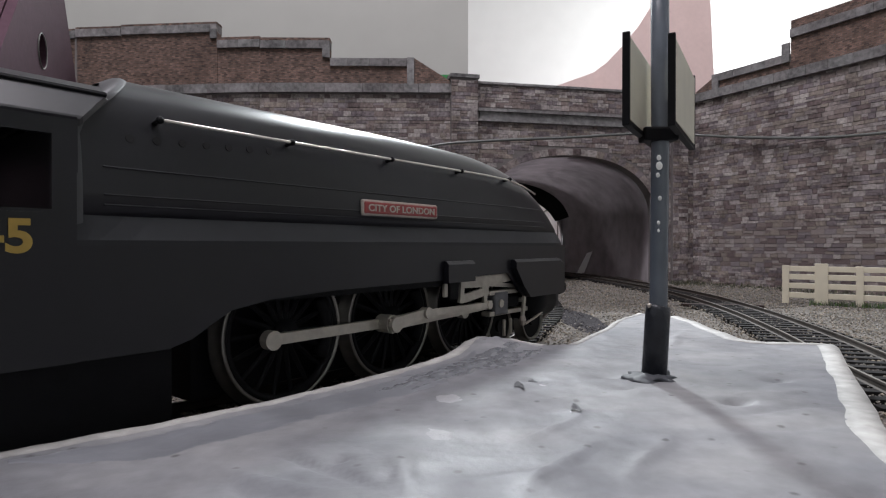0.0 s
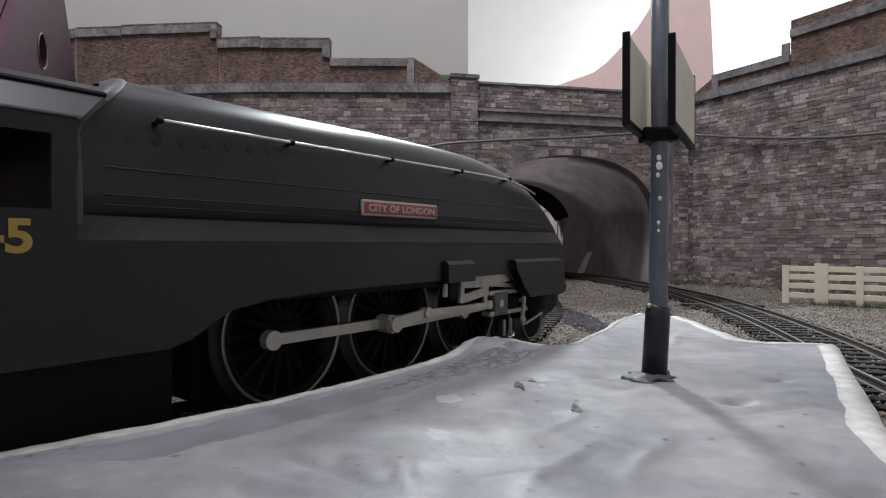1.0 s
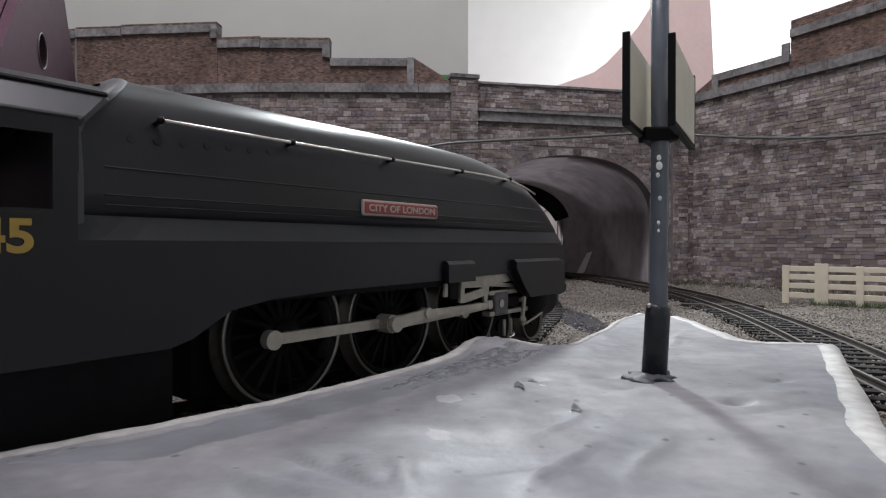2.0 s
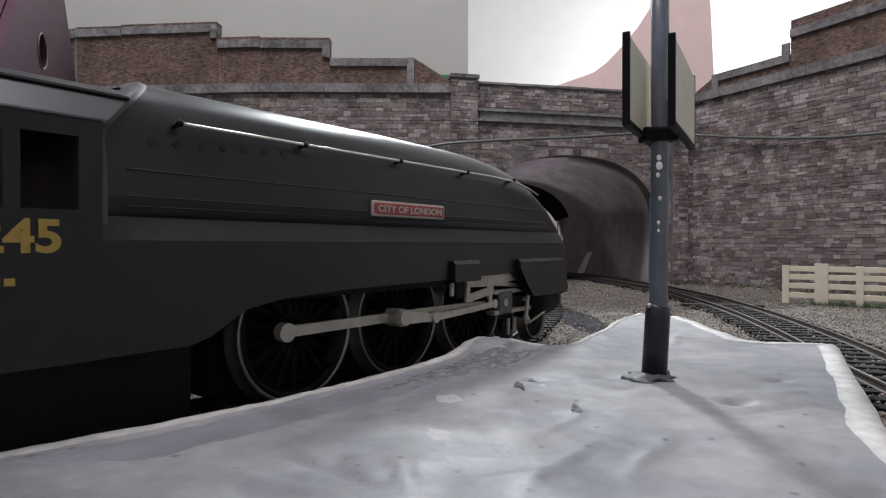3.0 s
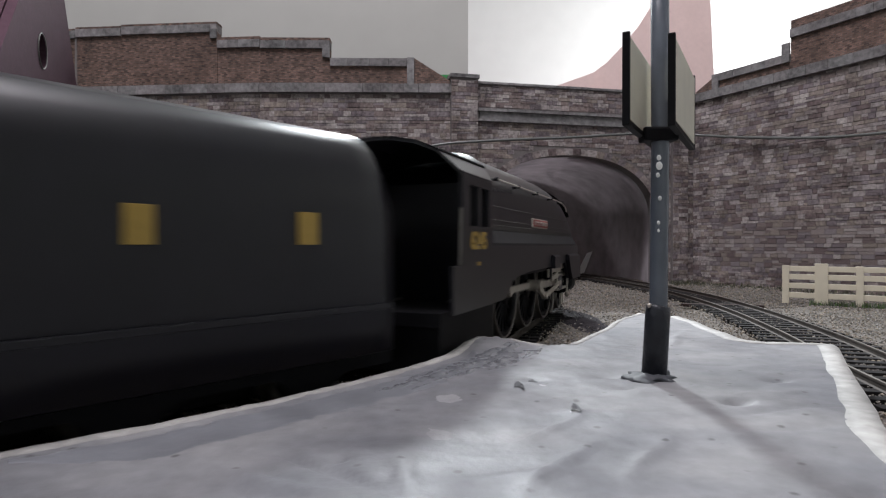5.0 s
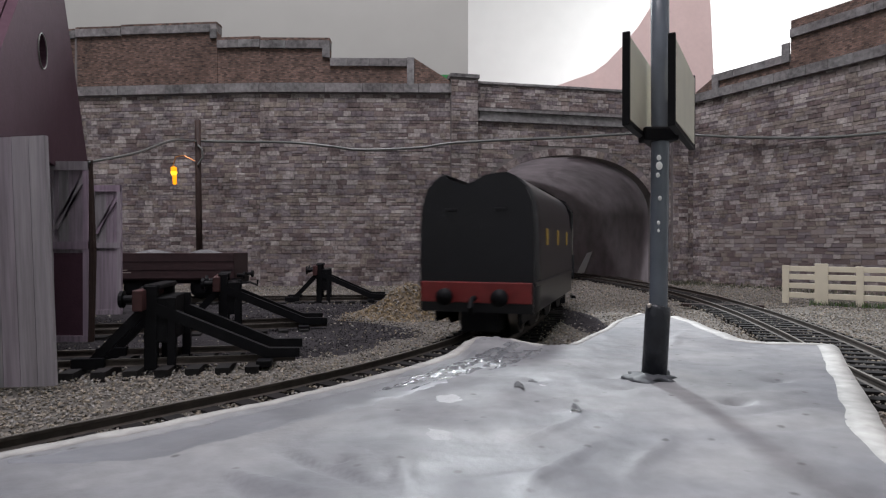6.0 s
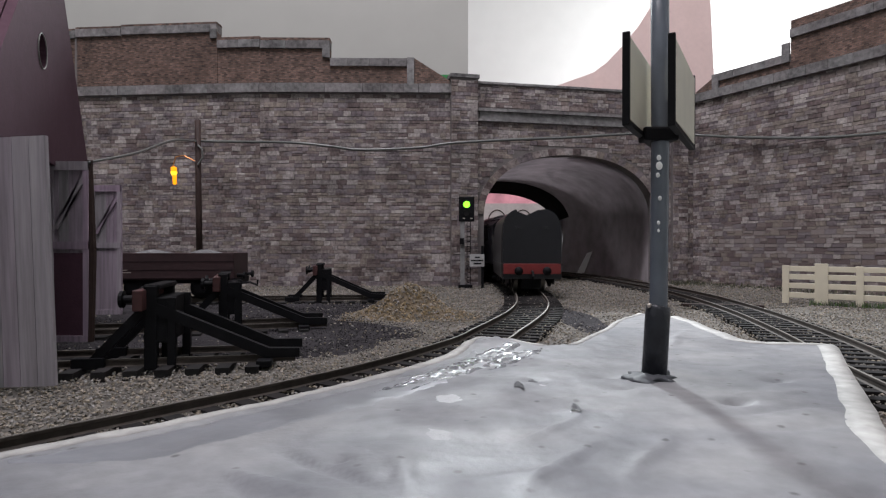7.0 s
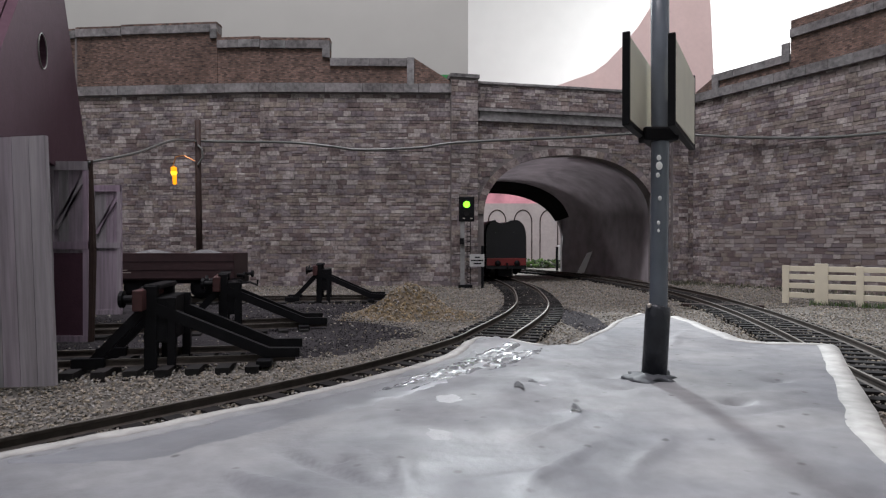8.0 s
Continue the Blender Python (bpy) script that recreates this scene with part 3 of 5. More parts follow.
DENTS = [(15.5, 102.5, 1.7, -0.6), (12.3, 96.3, 1.5, 0.35), (18.7, 83.6, 1.2, 0.4), (43.8, 88.1, 1.7, -1.5), (58, 103.3, 1.4, -1.2), (-11.6, 64.4, 0.8, -1.2), (32, 93, 2.4, 0.7), (30.5, 96, 1.6, -0.6), (29, 106, 2.0, -0.6), (26, 72, 1.4, 0.3), (36, 60, 1.6, -0.25), (5, 78, 2.2, 0.3)]


def plat_z(x, y):
    v = Vector((x, y, 0))
    z = 6.3 + 0.6 * noise.noise(v * 0.028) + 0.3 * noise.noise(v * 0.085 + Vector((9, 3, 0))) + 0.12 * noise.noise(v * 0.3) + 0.05 * noise.noise(v * 0.9)
    z += (1.5 + 0.8 * noise.noise(v * 0.35)) * math.exp(-((x - 11) ** 2 + (y - 140) ** 2) / 60)
    z += 0.6 * math.exp(-((x - 84) ** 2 + (y - 136) ** 2) / 60)
    for cx, cy, a, n, w, h in RIDGES:
        u = (x - cx) * math.cos(a) + (y - cy) * math.sin(a)
        if abs(u) < n / 2:
            q = -(x - cx) * math.sin(a) + (y - cy) * math.cos(a) + 2.5 * math.sin(u * 0.09 + cx)
            z += 1.7 * h * math.exp(-(q / w) ** 2) * (1 - (2 * u / n) ** 2)
    for cx, cy, r, h in DENTS:
        d = ((x - cx) ** 2 * 0.5 + (y - cy) ** 2) / (r * r)
        if d < 6:
            z += h * math.exp(-d) * (1 + 0.8 * noise.noise(v * 0.9))
    return z


def inside(x, y, poly):
    hit = False
    for (x0, y0), (x1, y1) in zip(poly, poly[1:] + poly[:1]):
        if (y0 > y) != (y1 > y) and x < (x1 - x0) * (y - y0) / (y1 - y0) + x0:
            hit = not hit
    return hit


def platform():
    outline = []
    for pts in (LEFT_EDGE, TIP, RIGHT_EDGE):
        c = Curve(pts)
        outline += [tuple(c.at(c.length * i / 60)) for i in range(61)]
    step = 0.85
    nx, ny = int(188 / step), int(186 / step)
    ok = {(i, j) for i in range(nx) for j in range(ny) if inside(-94 + i * step, 20 + j * step, outline)}
    vs, fs, index = [], [], {}

    def vert(i, j):
        if (i, j) not in index:
            x, y = -94 + i * step, 20 + j * step
            index[(i, j)] = len(vs)
            vs.append((x * MM, y * MM, plat_z(x, y) * MM))
        return index[(i, j)]
    for i, j in ok:
        if {(i + 1, j), (i, j + 1), (i + 1, j + 1)} <= ok:
            fs.append((vert(i, j), vert(i + 1, j), vert(i + 1, j + 1), vert(i, j + 1)))
    me = bpy.data.meshes.new("platform")
    me.from_pydata(vs, [], fs)
    me.materials.append(M_PLATFORM)
    for q in me.polygons:
        q.use_smooth = True
    p = tagged(new("platform", me), "crumpled grey painted station platform", "platform", "", "structure")
    side = loft([[(x, y, -5) for x, y in outline], [(x, y, plat_z(x, y) - 0.25) for x, y in outline]], caps=False)
    part("platform_side", side, M_PLATFORM, p, "grey platform face")
    # glossy smear of glue along the edge
    c = Curve([(-11, 94), (-3, 105), (5, 116), (12, 128), (17, 136)])
    bm = bmesh.new()
    for first, last, shift, wide in ((0, 80, 0.0, 1.0), (18, 66, 3.6, 0.42), (40, 80, 5.6, 0.5), (6, 34, 3.4, 0.3)):
        rows = []
        for i in range(first, last + 1):
            s = c.length * i / 80
            u = (i - first) / (last - first)
            w = wide * (1.5 + 4.4 * (i / 80) * (1 + 0.5 * noise.noise((i * 0.13, 1 + shift, 0)))) * min(1, 0.15 + 5 * u, 0.15 + 5 * (1 - u))
            row = []
            for k in range(15):
                off = w * (k / 7 - 1) + shift * (1 + 0.25 * noise.noise((i * 0.09, shift, 4)))
                x, y = c.side(s, off)
                rim = 1 - abs(k / 7 - 1) ** 3
                h = 1.1 * noise.noise((x * 0.5, y * 0.5, 7)) + 0.6 * noise.noise((x * 1.1, y * 1.1, 2)) + 0.25 * math.sin(off * 2.2)
                row.append((x, y, plat_z(x, y) - 0.2 + rim * (0.35 + h * 0.5) * min(1, 0.3 + wide)))
            rows.append(row)
        joined = bpy.data.meshes.new("strip")
        one = loft(rows, closed=False)
        one.to_mesh(joined)
        bm.from_mesh(joined)
        one.free()
        bpy.data.meshes.remove(joined)
    part("glue_smear", bm, mat("dried_glue", (0.125, 0.13, 0.14), 0.2, vary=0.2, scale=200, bump=0.5, bscale=500, spec=0.5), p, "shiny lumpy smear of dried glue", smooth=True)
    # smooth film of glue run along the edge
    c = Curve([(-47, 64), (-34, 74.5), (-19, 91), (-7.5, 105), (1.5, 118), (7, 130)])
    rows = []
    for i in range(101):
        s = c.length * i / 100
        w = 9.5 * (1 + 0.3 * noise.noise((s * 0.05, 6, 0)) + 0.12 * noise.noise((s * 0.3, 2, 0))) * min(1, 0.1 + i / 14, 0.1 + (100 - i) / 14)
        row = []
        for k in range(13):
            x, y = c.side(s, w * k / 12 - 0.6)
            edge = math.sin(math.pi * k / 12)
            row.append((x, y, plat_z(x, y) - 0.06 + 0.13 * min(1, 2 * edge) + 0.1 * noise.noise((x * 0.5, y * 0.5, 3))))
        rows.append(row)
    part("glue_film", loft(rows, closed=False), mat("glue_film", (0.150, 0.155, 0.168), 0.34, vary=0.25, scale=120, bump=0.15, bscale=300, spec=0.4), p, "smooth dark grey film of glue", smooth=True)
    # pale rubbed and dabbed patches of paint
    for cx, cy, rx, ry, tilt, tone in ((0.9, 90.4, 2.9, 3.4, 0.3, 0.24), (-0.4, 73.2, 2.4, 3.2, 0.2, 0.185), (18.6, 83.0, 0.9, 0.7, 0.2, 0.42), (16.6, 98.2, 0.6, 1.0, 0.9, 0.26)):
        rows = []
        for j in range(6):
            r = max(0.03, j / 5)
            ring = []
            for i in range(28):
                q = 2 * math.pi * i / 28
                k = r * (1 + 0.28 * noise.noise((math.cos(q) * 1.6 + cx, math.sin(q) * 1.6, tone * 9)))
                a, d = rx * k * math.cos(q), ry * k * math.sin(q)
                x, y = cx + a * math.cos(tilt) - d * math.sin(tilt), cy + a * math.sin(tilt) + d * math.cos(tilt)
                ring.append((x, y, plat_z(x, y) + 0.05 - 0.16 * r ** 3))
            rows.append(ring)
        part("paint_patch", loft(rows, caps=False), mat("pale_paint", (tone, tone, tone * 1.03), 0.5, vary=0.25, scale=260, bump=0.4, bscale=420, spec=0.35), p, "pale dab of paint", smooth=True)
    # torn curls of the paint skin
    for cx, cy, r, h in [(a, b, c * 0.42, d) for a, b, c, d in DENTS[:3]]:
        bm = bmesh.new()
        rows = []
        for i in range(7):
            a = i / 6
            rows.append([(cx - r * 1.3 + a * r * 2.6, cy + k * 0.7 - 1.0 + 0.5 * math.sin(a * 5), plat_z(cx, cy) + 0.1 + 0.6 * (k / 2) ** 2 * math.sin(math.pi * a)) for k in range(3)])
        loft(rows, closed=False, bm=bm)
        bmesh.ops.solidify(bm, geom=bm.faces, thickness=0.08)
        part("paint_curl", bm, M_PLATFORM, p, "small torn curl of paint", smooth=True)
    for pts, w in ((LEFT_EDGE, 2.5), (TIP, 1.5), (RIGHT_EDGE, 3.4)):
        c = Curve(pts)
        n = int(c.length / 2)
        rows = []
        for i in range(n + 1):
            s = c.length * i / n
            ww = w * (1 + 0.22 * noise.noise((s * 0.1, w, 0)))
            row = []
            for off, up in ((-0.35, -2.2), (-0.25, 0.0), (ww * 0.4, 0.12), (ww, 0.05), (ww, -0.8)):
                x, y = c.side(s, off)
                row.append((x, y, plat_z(x, y) + up + 0.1 * noise.noise((s * 0.4, off, 1))))
            rows.append(row)
        bm = loft(rows)
        bmesh.ops.recalc_face_normals(bm, faces=bm.faces)
        part("edge_line", bm, M_EDGE, p, "worn whitish painted platform edge", smooth=True)


platform()


def station_sign():
    z0 = plat_z(37, 104) - 0.2
    t = thing("station_sign", "dark grey post carrying two back-to-back cream signboards", "sign", 37.3, 104, z0)
    part("post", tube([(0, 0, 0), (0.5, 0, 13), (0.75, 0, 40), (0.5, 0, 90)], 1.55, 16), M_POLE, t, smooth=True)
    part("sleeve", tube([(-0.3, 0, 0), (0.35, 0, 11.2), (0.45, 0, 12.8), (0.5, 0, 13)], [2.15, 2.1, 2.05, 1.6], 16), mat("sleeve_dark", (0.020, 0.022, 0.028), 0.4, vary=0.6, scale=350, bump=0.4, bscale=700, spec=0.4), t, "scuffed dark plastic sleeve", smooth=True)
    for dx, dy in ((-1.4, -0.8), (2.3, 0.6)):
        bm = bmesh.new()
        bmesh.ops.create_icosphere(bm, subdivisions=2, radius=0.42, matrix=Matrix.Translation((dx, dy, 13.0)))
        part("bolt", bm, M_SILVER, t, "pale bolt head", smooth=True)
    bm = bmesh.new()
    bmesh.ops.create_uvsphere(bm, u_segments=28, v_segments=14, radius=1)
    for v in bm.verts:
        f = 1 + 0.45 * noise.noise(v.co * 1.9)
        v.co = Vector((v.co.x * 4.6 * f - 0.8, v.co.y * 3.8 * f, v.co.z * 1.3 * (1 + 0.6 * noise.noise(v.co * 3)) - 0.1))
    part("glue_blob", bm, mat("dark_glue", (0.05, 0.053, 0.06), 0.6, vary=0.4, scale=300, spec=0.25), t, "lumpy painted glue round the foot", smooth=True)
    for off, shift in ((-3.1, -13.5), (3.1, -9.5)):
        rot = pose((0.9 + off * math.sin(radians(61))) * MM, -off * math.cos(radians(61)) * MM, 0, 0, 0, 61)
        b = part("board", box(shift, -0.5, 43.4, shift + 26.8, 0.5, 56.5, 0.12), M_SIGN, t, "cream signboard", m=rot)
        part("board_edge", loft([[(shift - 0.5, y, 42.4) , (shift + 27.5, y, 42.4), (shift + 27.5, y, 43.2), (shift - 0.5, y, 43.2)] for y in (-0.55, 0.55)]), M_PLASTIC, b, "dark frame")
        part("board_edge", loft([[(shift - 0.6, y, 42.4), (shift + 0.2, y, 42.4), (shift + 0.2, y, 57), (shift - 0.6, y, 57)] for y in (-0.55, 0.55)]), M_PLASTIC, b, "dark frame")
        part("board_edge", loft([[(shift + 26.5, y, 42.4), (shift + 27.5, y, 42.4), (shift + 27.5, y, 57), (shift + 26.5, y, 57)] for y in (-0.55, 0.55)]), M_PLASTIC, b, "dark frame")
    for z, r in ((38.6, 0.5), (37.2, 0.75), (35.6, 0.45), (31.6, 0.42), (27.4, 0.36), (26.0, 0.3)):
        bm = bmesh.new()
        bmesh.ops.create_icosphere(bm, subdivisions=2, radius=1, matrix=Matrix.Translation((-0.1 + 0.2 * math.sin(z * 7), -1.68, z)) @ Matrix.Diagonal((r * 0.8, 0.18, r, 1)))
        part("paint_spot", bm, M_WHITE, t, "spot of white paint", smooth=True)
    part("bracket", box(-2.6, -1.9, 41.6, 3.4, 1.9, 44.0, 0.4), M_PLASTIC, t, "dark bracket")
    return t


station_sign()

# ---- engine shed ----
def leaf(name, width, height, planks, braced, x, y, rz, label, lean_deg=0.0):
    """A plank door standing open; its hinge is at the origin."""
    d = thing(name, label, "door", x, y, -3.6, rz, "shed doors")
    d.matrix_basis = d.matrix_basis @ pose(0, 0, 0, 0, -lean_deg, 0)
    w = width / planks
    for i in range(planks):
        part("plank", box(i * w + 0.06, -0.5 - 0.1 * rng.random(), 0, (i + 1) * w - 0.06, 0.6, height - 0.15 * rng.random()), M_WOOD, d)
    if braced:
        for z0, z1 in ((0, 3), (height * 0.52, height * 0.52 + 2.6), (height - 3, height)):
            part("ledge", box(0, -1.2, z0, width, -0.55, z1), M_WOOD, d)
        for x0, x1 in ((0, 1.8), (width - 1.8, width)):
            part("stile", box(x0, -1.15, 0, x1, -0.56, height), M_WOOD, d)
        part("brace", prism([(1.4, height * 0.63), (3.4, height * 0.63), (width - 1.6, height - 3.4), (width - 1.6, height - 7.2), (3.2, height * 0.60), (1.4, height * 0.60)][:4], -1.1, -0.57), M_WOOD, d)
        part("dark_panel", box(1.8, -0.75, 3, width - 1.8, -0.52, height * 0.5), M_MAROON if braced == 2 else M_WOOD, d, "lower door panel")
    return d


leaf("shed_door", 32, 57.4, 8, 0, -120.6, 137, -2, "tall grey-mauve plank shed door standing open", 2.1)
leaf("shed_door", 13.5, 61.5, 4, 2, -132.5, 200, 0, "grey braced plank shed door with a dark lower panel")
leaf("shed_door", 14, 61.5, 4, 1, -165, 279, 0, "grey braced plank shed door standing open")


def shed():
    t = thing("engine_shed", "maroon card engine shed with a round gable opening", "shed", 0, 0, -3.6)
    a, b = (-105.6, 135), (-155, 257)
    fr = frame_of(a, b)
    n = seg_len(a, b)
    # gable with a round hole: two pieces meet along the hole's axis
    hx, hz, hr, ax = n * 0.40, 93.5, 5.3, n * 0.5
    ze = 64
    zt = ze + 4 + ax * 1.155
    for sgn in (-1, 1):
        arc = [(hx + sgn * hr * math.sin(q), hz - hr * math.cos(q)) for q in [math.pi * i / 12 for i in range(13)]]
        zh = ze + 4 + hx * 1.155
        out = [(hx, ze)] + arc + [(hx, zh)] + ([(0, ze + 4), (0, ze)] if sgn < 0 else [(ax, zt), (n, ze + 4), (n, ze)])
        part("gable", prism(out, -1.2, 1.2), M_MAROON, t, "maroon card gable", m=fr)
    ring = tube([(hx + hr * math.cos(q), -1.4, hz + hr * math.sin(q)) for q in [2 * math.pi * i / 24 for i in range(25)]], 0.2, 6)
    part("opening_rim", ring, M_EDGE, t, "pale cut card rim", m=fr)
    # roof slopes and the body behind the doors
    for x0, x1 in ((-3, ax), (n + 3, ax)):
        part("roof_slope", loft([[(x0, y, ze - 1), (x1, y, zt - 1), (x1, y, zt + 1), (x0, y, ze + 1)] for y in (1.4, 120)]), M_MAROON, t, "maroon roof slope", m=fr)
    # Added black sheet: stands in for the unlit inside of the shed.
    part("gable_shade_sheet", box(hx - 12, 14, ze, hx + 12, 15, hz + 14), M_DEEP_BLACK, t, "added black sheet for the shade behind the opening", m=fr)
    part("lintel", box(-1, -1.6, ze - 4, n, 1.6, ze), M_MAROON, t, m=fr)
    for x in (0, n):
        part("side_wall", box(x - 1, 2, 0, x + 1, 118, ze), M_MAROON, t, m=fr)
    part("back_wall", box(0, 116, 0, n, 118, ze + 3), M_MAROON, t, m=fr)
    part("door_post", tube([(-119, 200, 0), (-118.4, 200.5, 30), (-119.5, 200.5, 62)], [1.3, 1.25, 1.1], 8), M_DARKWOOD, t, "dark stained door post")
    part("door_post", box(-139, 214, 0, -136, 217, 62), M_DARKWOOD, t, "dark stained door post")
    return t


shed()

# ---- sidings and yard ----
SIDE_C = Curve([(-150, 148), (-110, 158), (-70, 166), (-42, 171)])
SIDE_B = Curve([(-190, 205), (-130, 216), (-90, 226), (-48, 240)])
SIDE_A = Curve([(-300, 322), (-187, 336), (-100, 342), (-28, 352)])
for c in (SIDE_C, SIDE_B, SIDE_A):
    track("siding_track", c, 0, c.length, "short siding of dark rails and sleepers", 7.4)


def buffer_stop():
    t = thing("buffer_stop", "black rail-built buffer stop with a red beam", "buffer stop", group="buffer stops")
    for y in (-8.25, 8.25):
        part("upright", box(-1.6, y - 1.2, -3, 1.6, y + 1.2, 19, 0.25), M_PLASTIC, t)
        part("upright", box(4, y - 1.1, -3, 6.2, y + 1.1, 16, 0.25), M_PLASTIC, t)
        for pts in ([(0, 15.2), (30, 1.8), (38, 1.6), (38, -0.8), (29, -0.8), (0, 12.2)],):
            part("stay", prism(pts, y - 1.15, y + 1.15), M_PLASTIC, t, "long sloping black stay")
        part("front_stay", prism([(-15, 0.2), (-12, 0.2), (1, 14), (-1.2, 15.2)], y - 1.1, y + 1.1), M_PLASTIC, t)
        part("front_foot", box(-19, y - 1.4, -2.4, -11, y + 1.4, 0.6, 0.2), M_PLASTIC, t)
        b = part("buffer", tube([(-3.2, y * 1.08, 15.6), (-6.4, y * 1.08, 15.6), (-6.5, y * 1.08, 15.6), (-7.4, y * 1.08, 15.6)], [1.1, 1.1, 2.3, 2.2], 12), M_PLASTIC, t)
    part("cap_plate", box(-1.8, -9.2, 18.0, 2.2, 9.2, 19.4, 0.4), M_PLASTIC, t)
    part("gusset", box(-0.8, -9, 4, 4.6, 9, 16, 0.4), M_PLASTIC, t, "black filled middle of the frame")
    part("beam", box(-3.4, -13, 12.8, -0.9, 13, 18.2, 0.3), mat("beam_maroon", (0.055, 0.016, 0.016), 0.6, vary=0.4, scale=400), t, "faded red buffer beam")
    part("cross_tie", box(27, -13, -2.6, 31, 13, -0.9, 0.2), M_PLASTIC, t)
    return t


stop = buffer_stop()


def along(c, s):
    x, y = c.at(s)
    return pose(x * MM, y * MM, 0, 0, 0, math.degrees(c.heading(s)))


stop.matrix_basis = along(SIDE_C, SIDE_C.length - 37)
copy_thing(stop, along(SIDE_B, SIDE_B.length - 38))
copy_thing(stop, along(SIDE_A, SIDE_A.length - 44))


def wagon():
    x, y = SIDE_A.at(148)
    t = thing("mineral_wagon", "brown open wagon loaded with grey gravel", "wagon", x, y, 0, math.degrees(SIDE_A.heading(148)))
    for yy in (-14, 13):
        part("side", box(-37, yy, 11.5, 37, yy + 1, 25.5, 0.2), M_WAGON, t, "brown planked wagon side")
        part("solebar", box(-36, yy * 0.86 + 0.8, 8.6, 36, yy * 0.86 + 2, 11.4), M_PLASTIC, t)
    for z in (16, 20.6):
        part("plank_line", box(-37.1, -14.12, z, 37.1, -13.9, z + 0.25), M_PLASTIC, t)
    for z in (14.6, 15.9):
        part("lettering", box(-24, -14.16, z, -24 + (6 if z < 15 else 4), -13.9, z + 0.5), M_SILVER, t, "small unreadable white lettering")
    for xx in (-37.2, 36.2):
        part("end", box(xx, -14, 11.5, xx + 1, 14, 25.5, 0.2), M_WAGON, t, "brown wagon end")
        part("headstock", box(xx - 0.6, -14, 8.4, xx + 1.6, 14, 11.6), M_PLASTIC, t)
        sg = 1 if xx > 0 else -1
        for yy in (-8.2, 8.2):
            part("buffer", tube([(xx + 0.5, yy, 13), (xx + sg * 4.5, yy, 13), (xx + sg * 4.6, yy, 13), (xx + sg * 5.6, yy, 13)], [1, 0.9, 2.1, 2], 10), M_PLASTIC, t)
        part("coupling", tube([(xx, 0, 8), (xx + sg * 6, 0, 8.5), (xx + sg * 10, 0, 7), (xx + sg * 10.2, 0, 10)], 0.7, 6), M_PLASTIC, t, "hooked coupling")
    part("wagon_floor", box(-36, -13, 10.6, 36, 13, 12), M_WAGON, t)
    for xx in (-18, 18):
        ax = part("axle", tube([(xx, -11, 6.2), (xx, 11, 6.2)], 0.9, 8), M_PLASTIC, t)
        for yy in (-8.2, 8.2):
            part("wheel", tube([(xx, yy - 1.2, 6.2), (xx, yy + 1.2, 6.2)], 6.2, 20), M_PLASTIC, ax)
        for yy in (-12, 12):
            part("axle_guard", prism([(xx - 5, 9), (xx + 5, 9), (xx + 2, 3.6), (xx - 2, 3.6)], yy - 0.4, yy + 0.4), M_PLASTIC, t)
    bm = bmesh.new()
    bmesh.ops.create_grid(bm, x_segments=60, y_segments=24, size=1)
    for v in bm.verts:
        x, y = v.co.x * 36, v.co.y * 13
        hump = math.exp(-((x + 12) / 11) ** 2) + math.exp(-((x - 17) / 10) ** 2)
        v.co = (x, y, 23.6 + 3.6 * hump * (1 - (y / 14) ** 2) + 0.5 * noise.noise((x * 0.7, y * 0.7, 0)))
    part("gravel_load", bm, M_GRAVEL, t, "two heaps of grey gravel")
    return t


wagon()


def rubble_pile():
    bm = bmesh.new()
    bmesh.ops.create_grid(bm, x_segments=44, y_segments=30, size=1)

    def pz(x, y):
        r = math.hypot(x / 29, y / 25)
        return 15.5 * math.exp(-(r * 1.8) ** 2) - 1.2 + 1.3 * noise.noise((x * 0.12, y * 0.12, 4))
    for v in bm.verts:
        x, y = v.co.x * 34, v.co.y * 28
        v.co = (x, y, pz(x, y))
    t = thing("rubble_pile", "sandy heap of loose ballast rubble", "rubble pile", -16, 284, -3.4)
    part("mound", bm, mat("rubble_bed", (0.12, 0.095, 0.066), 0.95, vary=0.4, scale=700, bump=1.0, bscale=900, spec=0.1), t, smooth=True)
    bm = bmesh.new()
    for i in range(2600):
        a, r = rng.random() * 6.283, rng.random() ** 0.6 * 33
        x, y = r * math.cos(a), r * math.sin(a) * 0.85
        k = rng.uniform(0.35, 0.85)
        m = Matrix.Translation((x, y, pz(x, y) + 0.2)) @ Euler((rng.random() * 6, rng.random() * 6, rng.random() * 6)).to_matrix().to_4x4() @ Matrix.Diagonal((k * 1.3, k, k * 0.7, 1))
        bmesh.ops.create_cube(bm, size=1.3, matrix=m)
    part("loose_rubble", bm, M_PILE, t, kind="stuff")


rubble_pile()


def ash_patch(cx, cy, rx, ry, label):
    bm = bmesh.new()
    n = 60
    rows = []
    for j in range(9):
        r = max(0.02, j / 8)
        rows.append([((cx + rx * r * (1 + 0.2 * noise.noise((math.cos(q), math.sin(q), 2)) + 0.1 * noise.noise((3 * math.cos(q), 3 * math.sin(q), 2))) * math.cos(q)), cy + ry * r * (1 + 0.2 * noise.noise((math.cos(q), math.sin(q), 5))) * math.sin(q), -2.7 + 0.25 * noise.noise((r * 4, q, 0)) - 2.2 * r ** 6) for q in [2 * math.pi * i / n for i in range(n)]])
    loft(rows, bm=bm, caps=False)
    part("ash_ground", bm, M_ASH, label=label, kind="structure", category="ground", smooth=True)


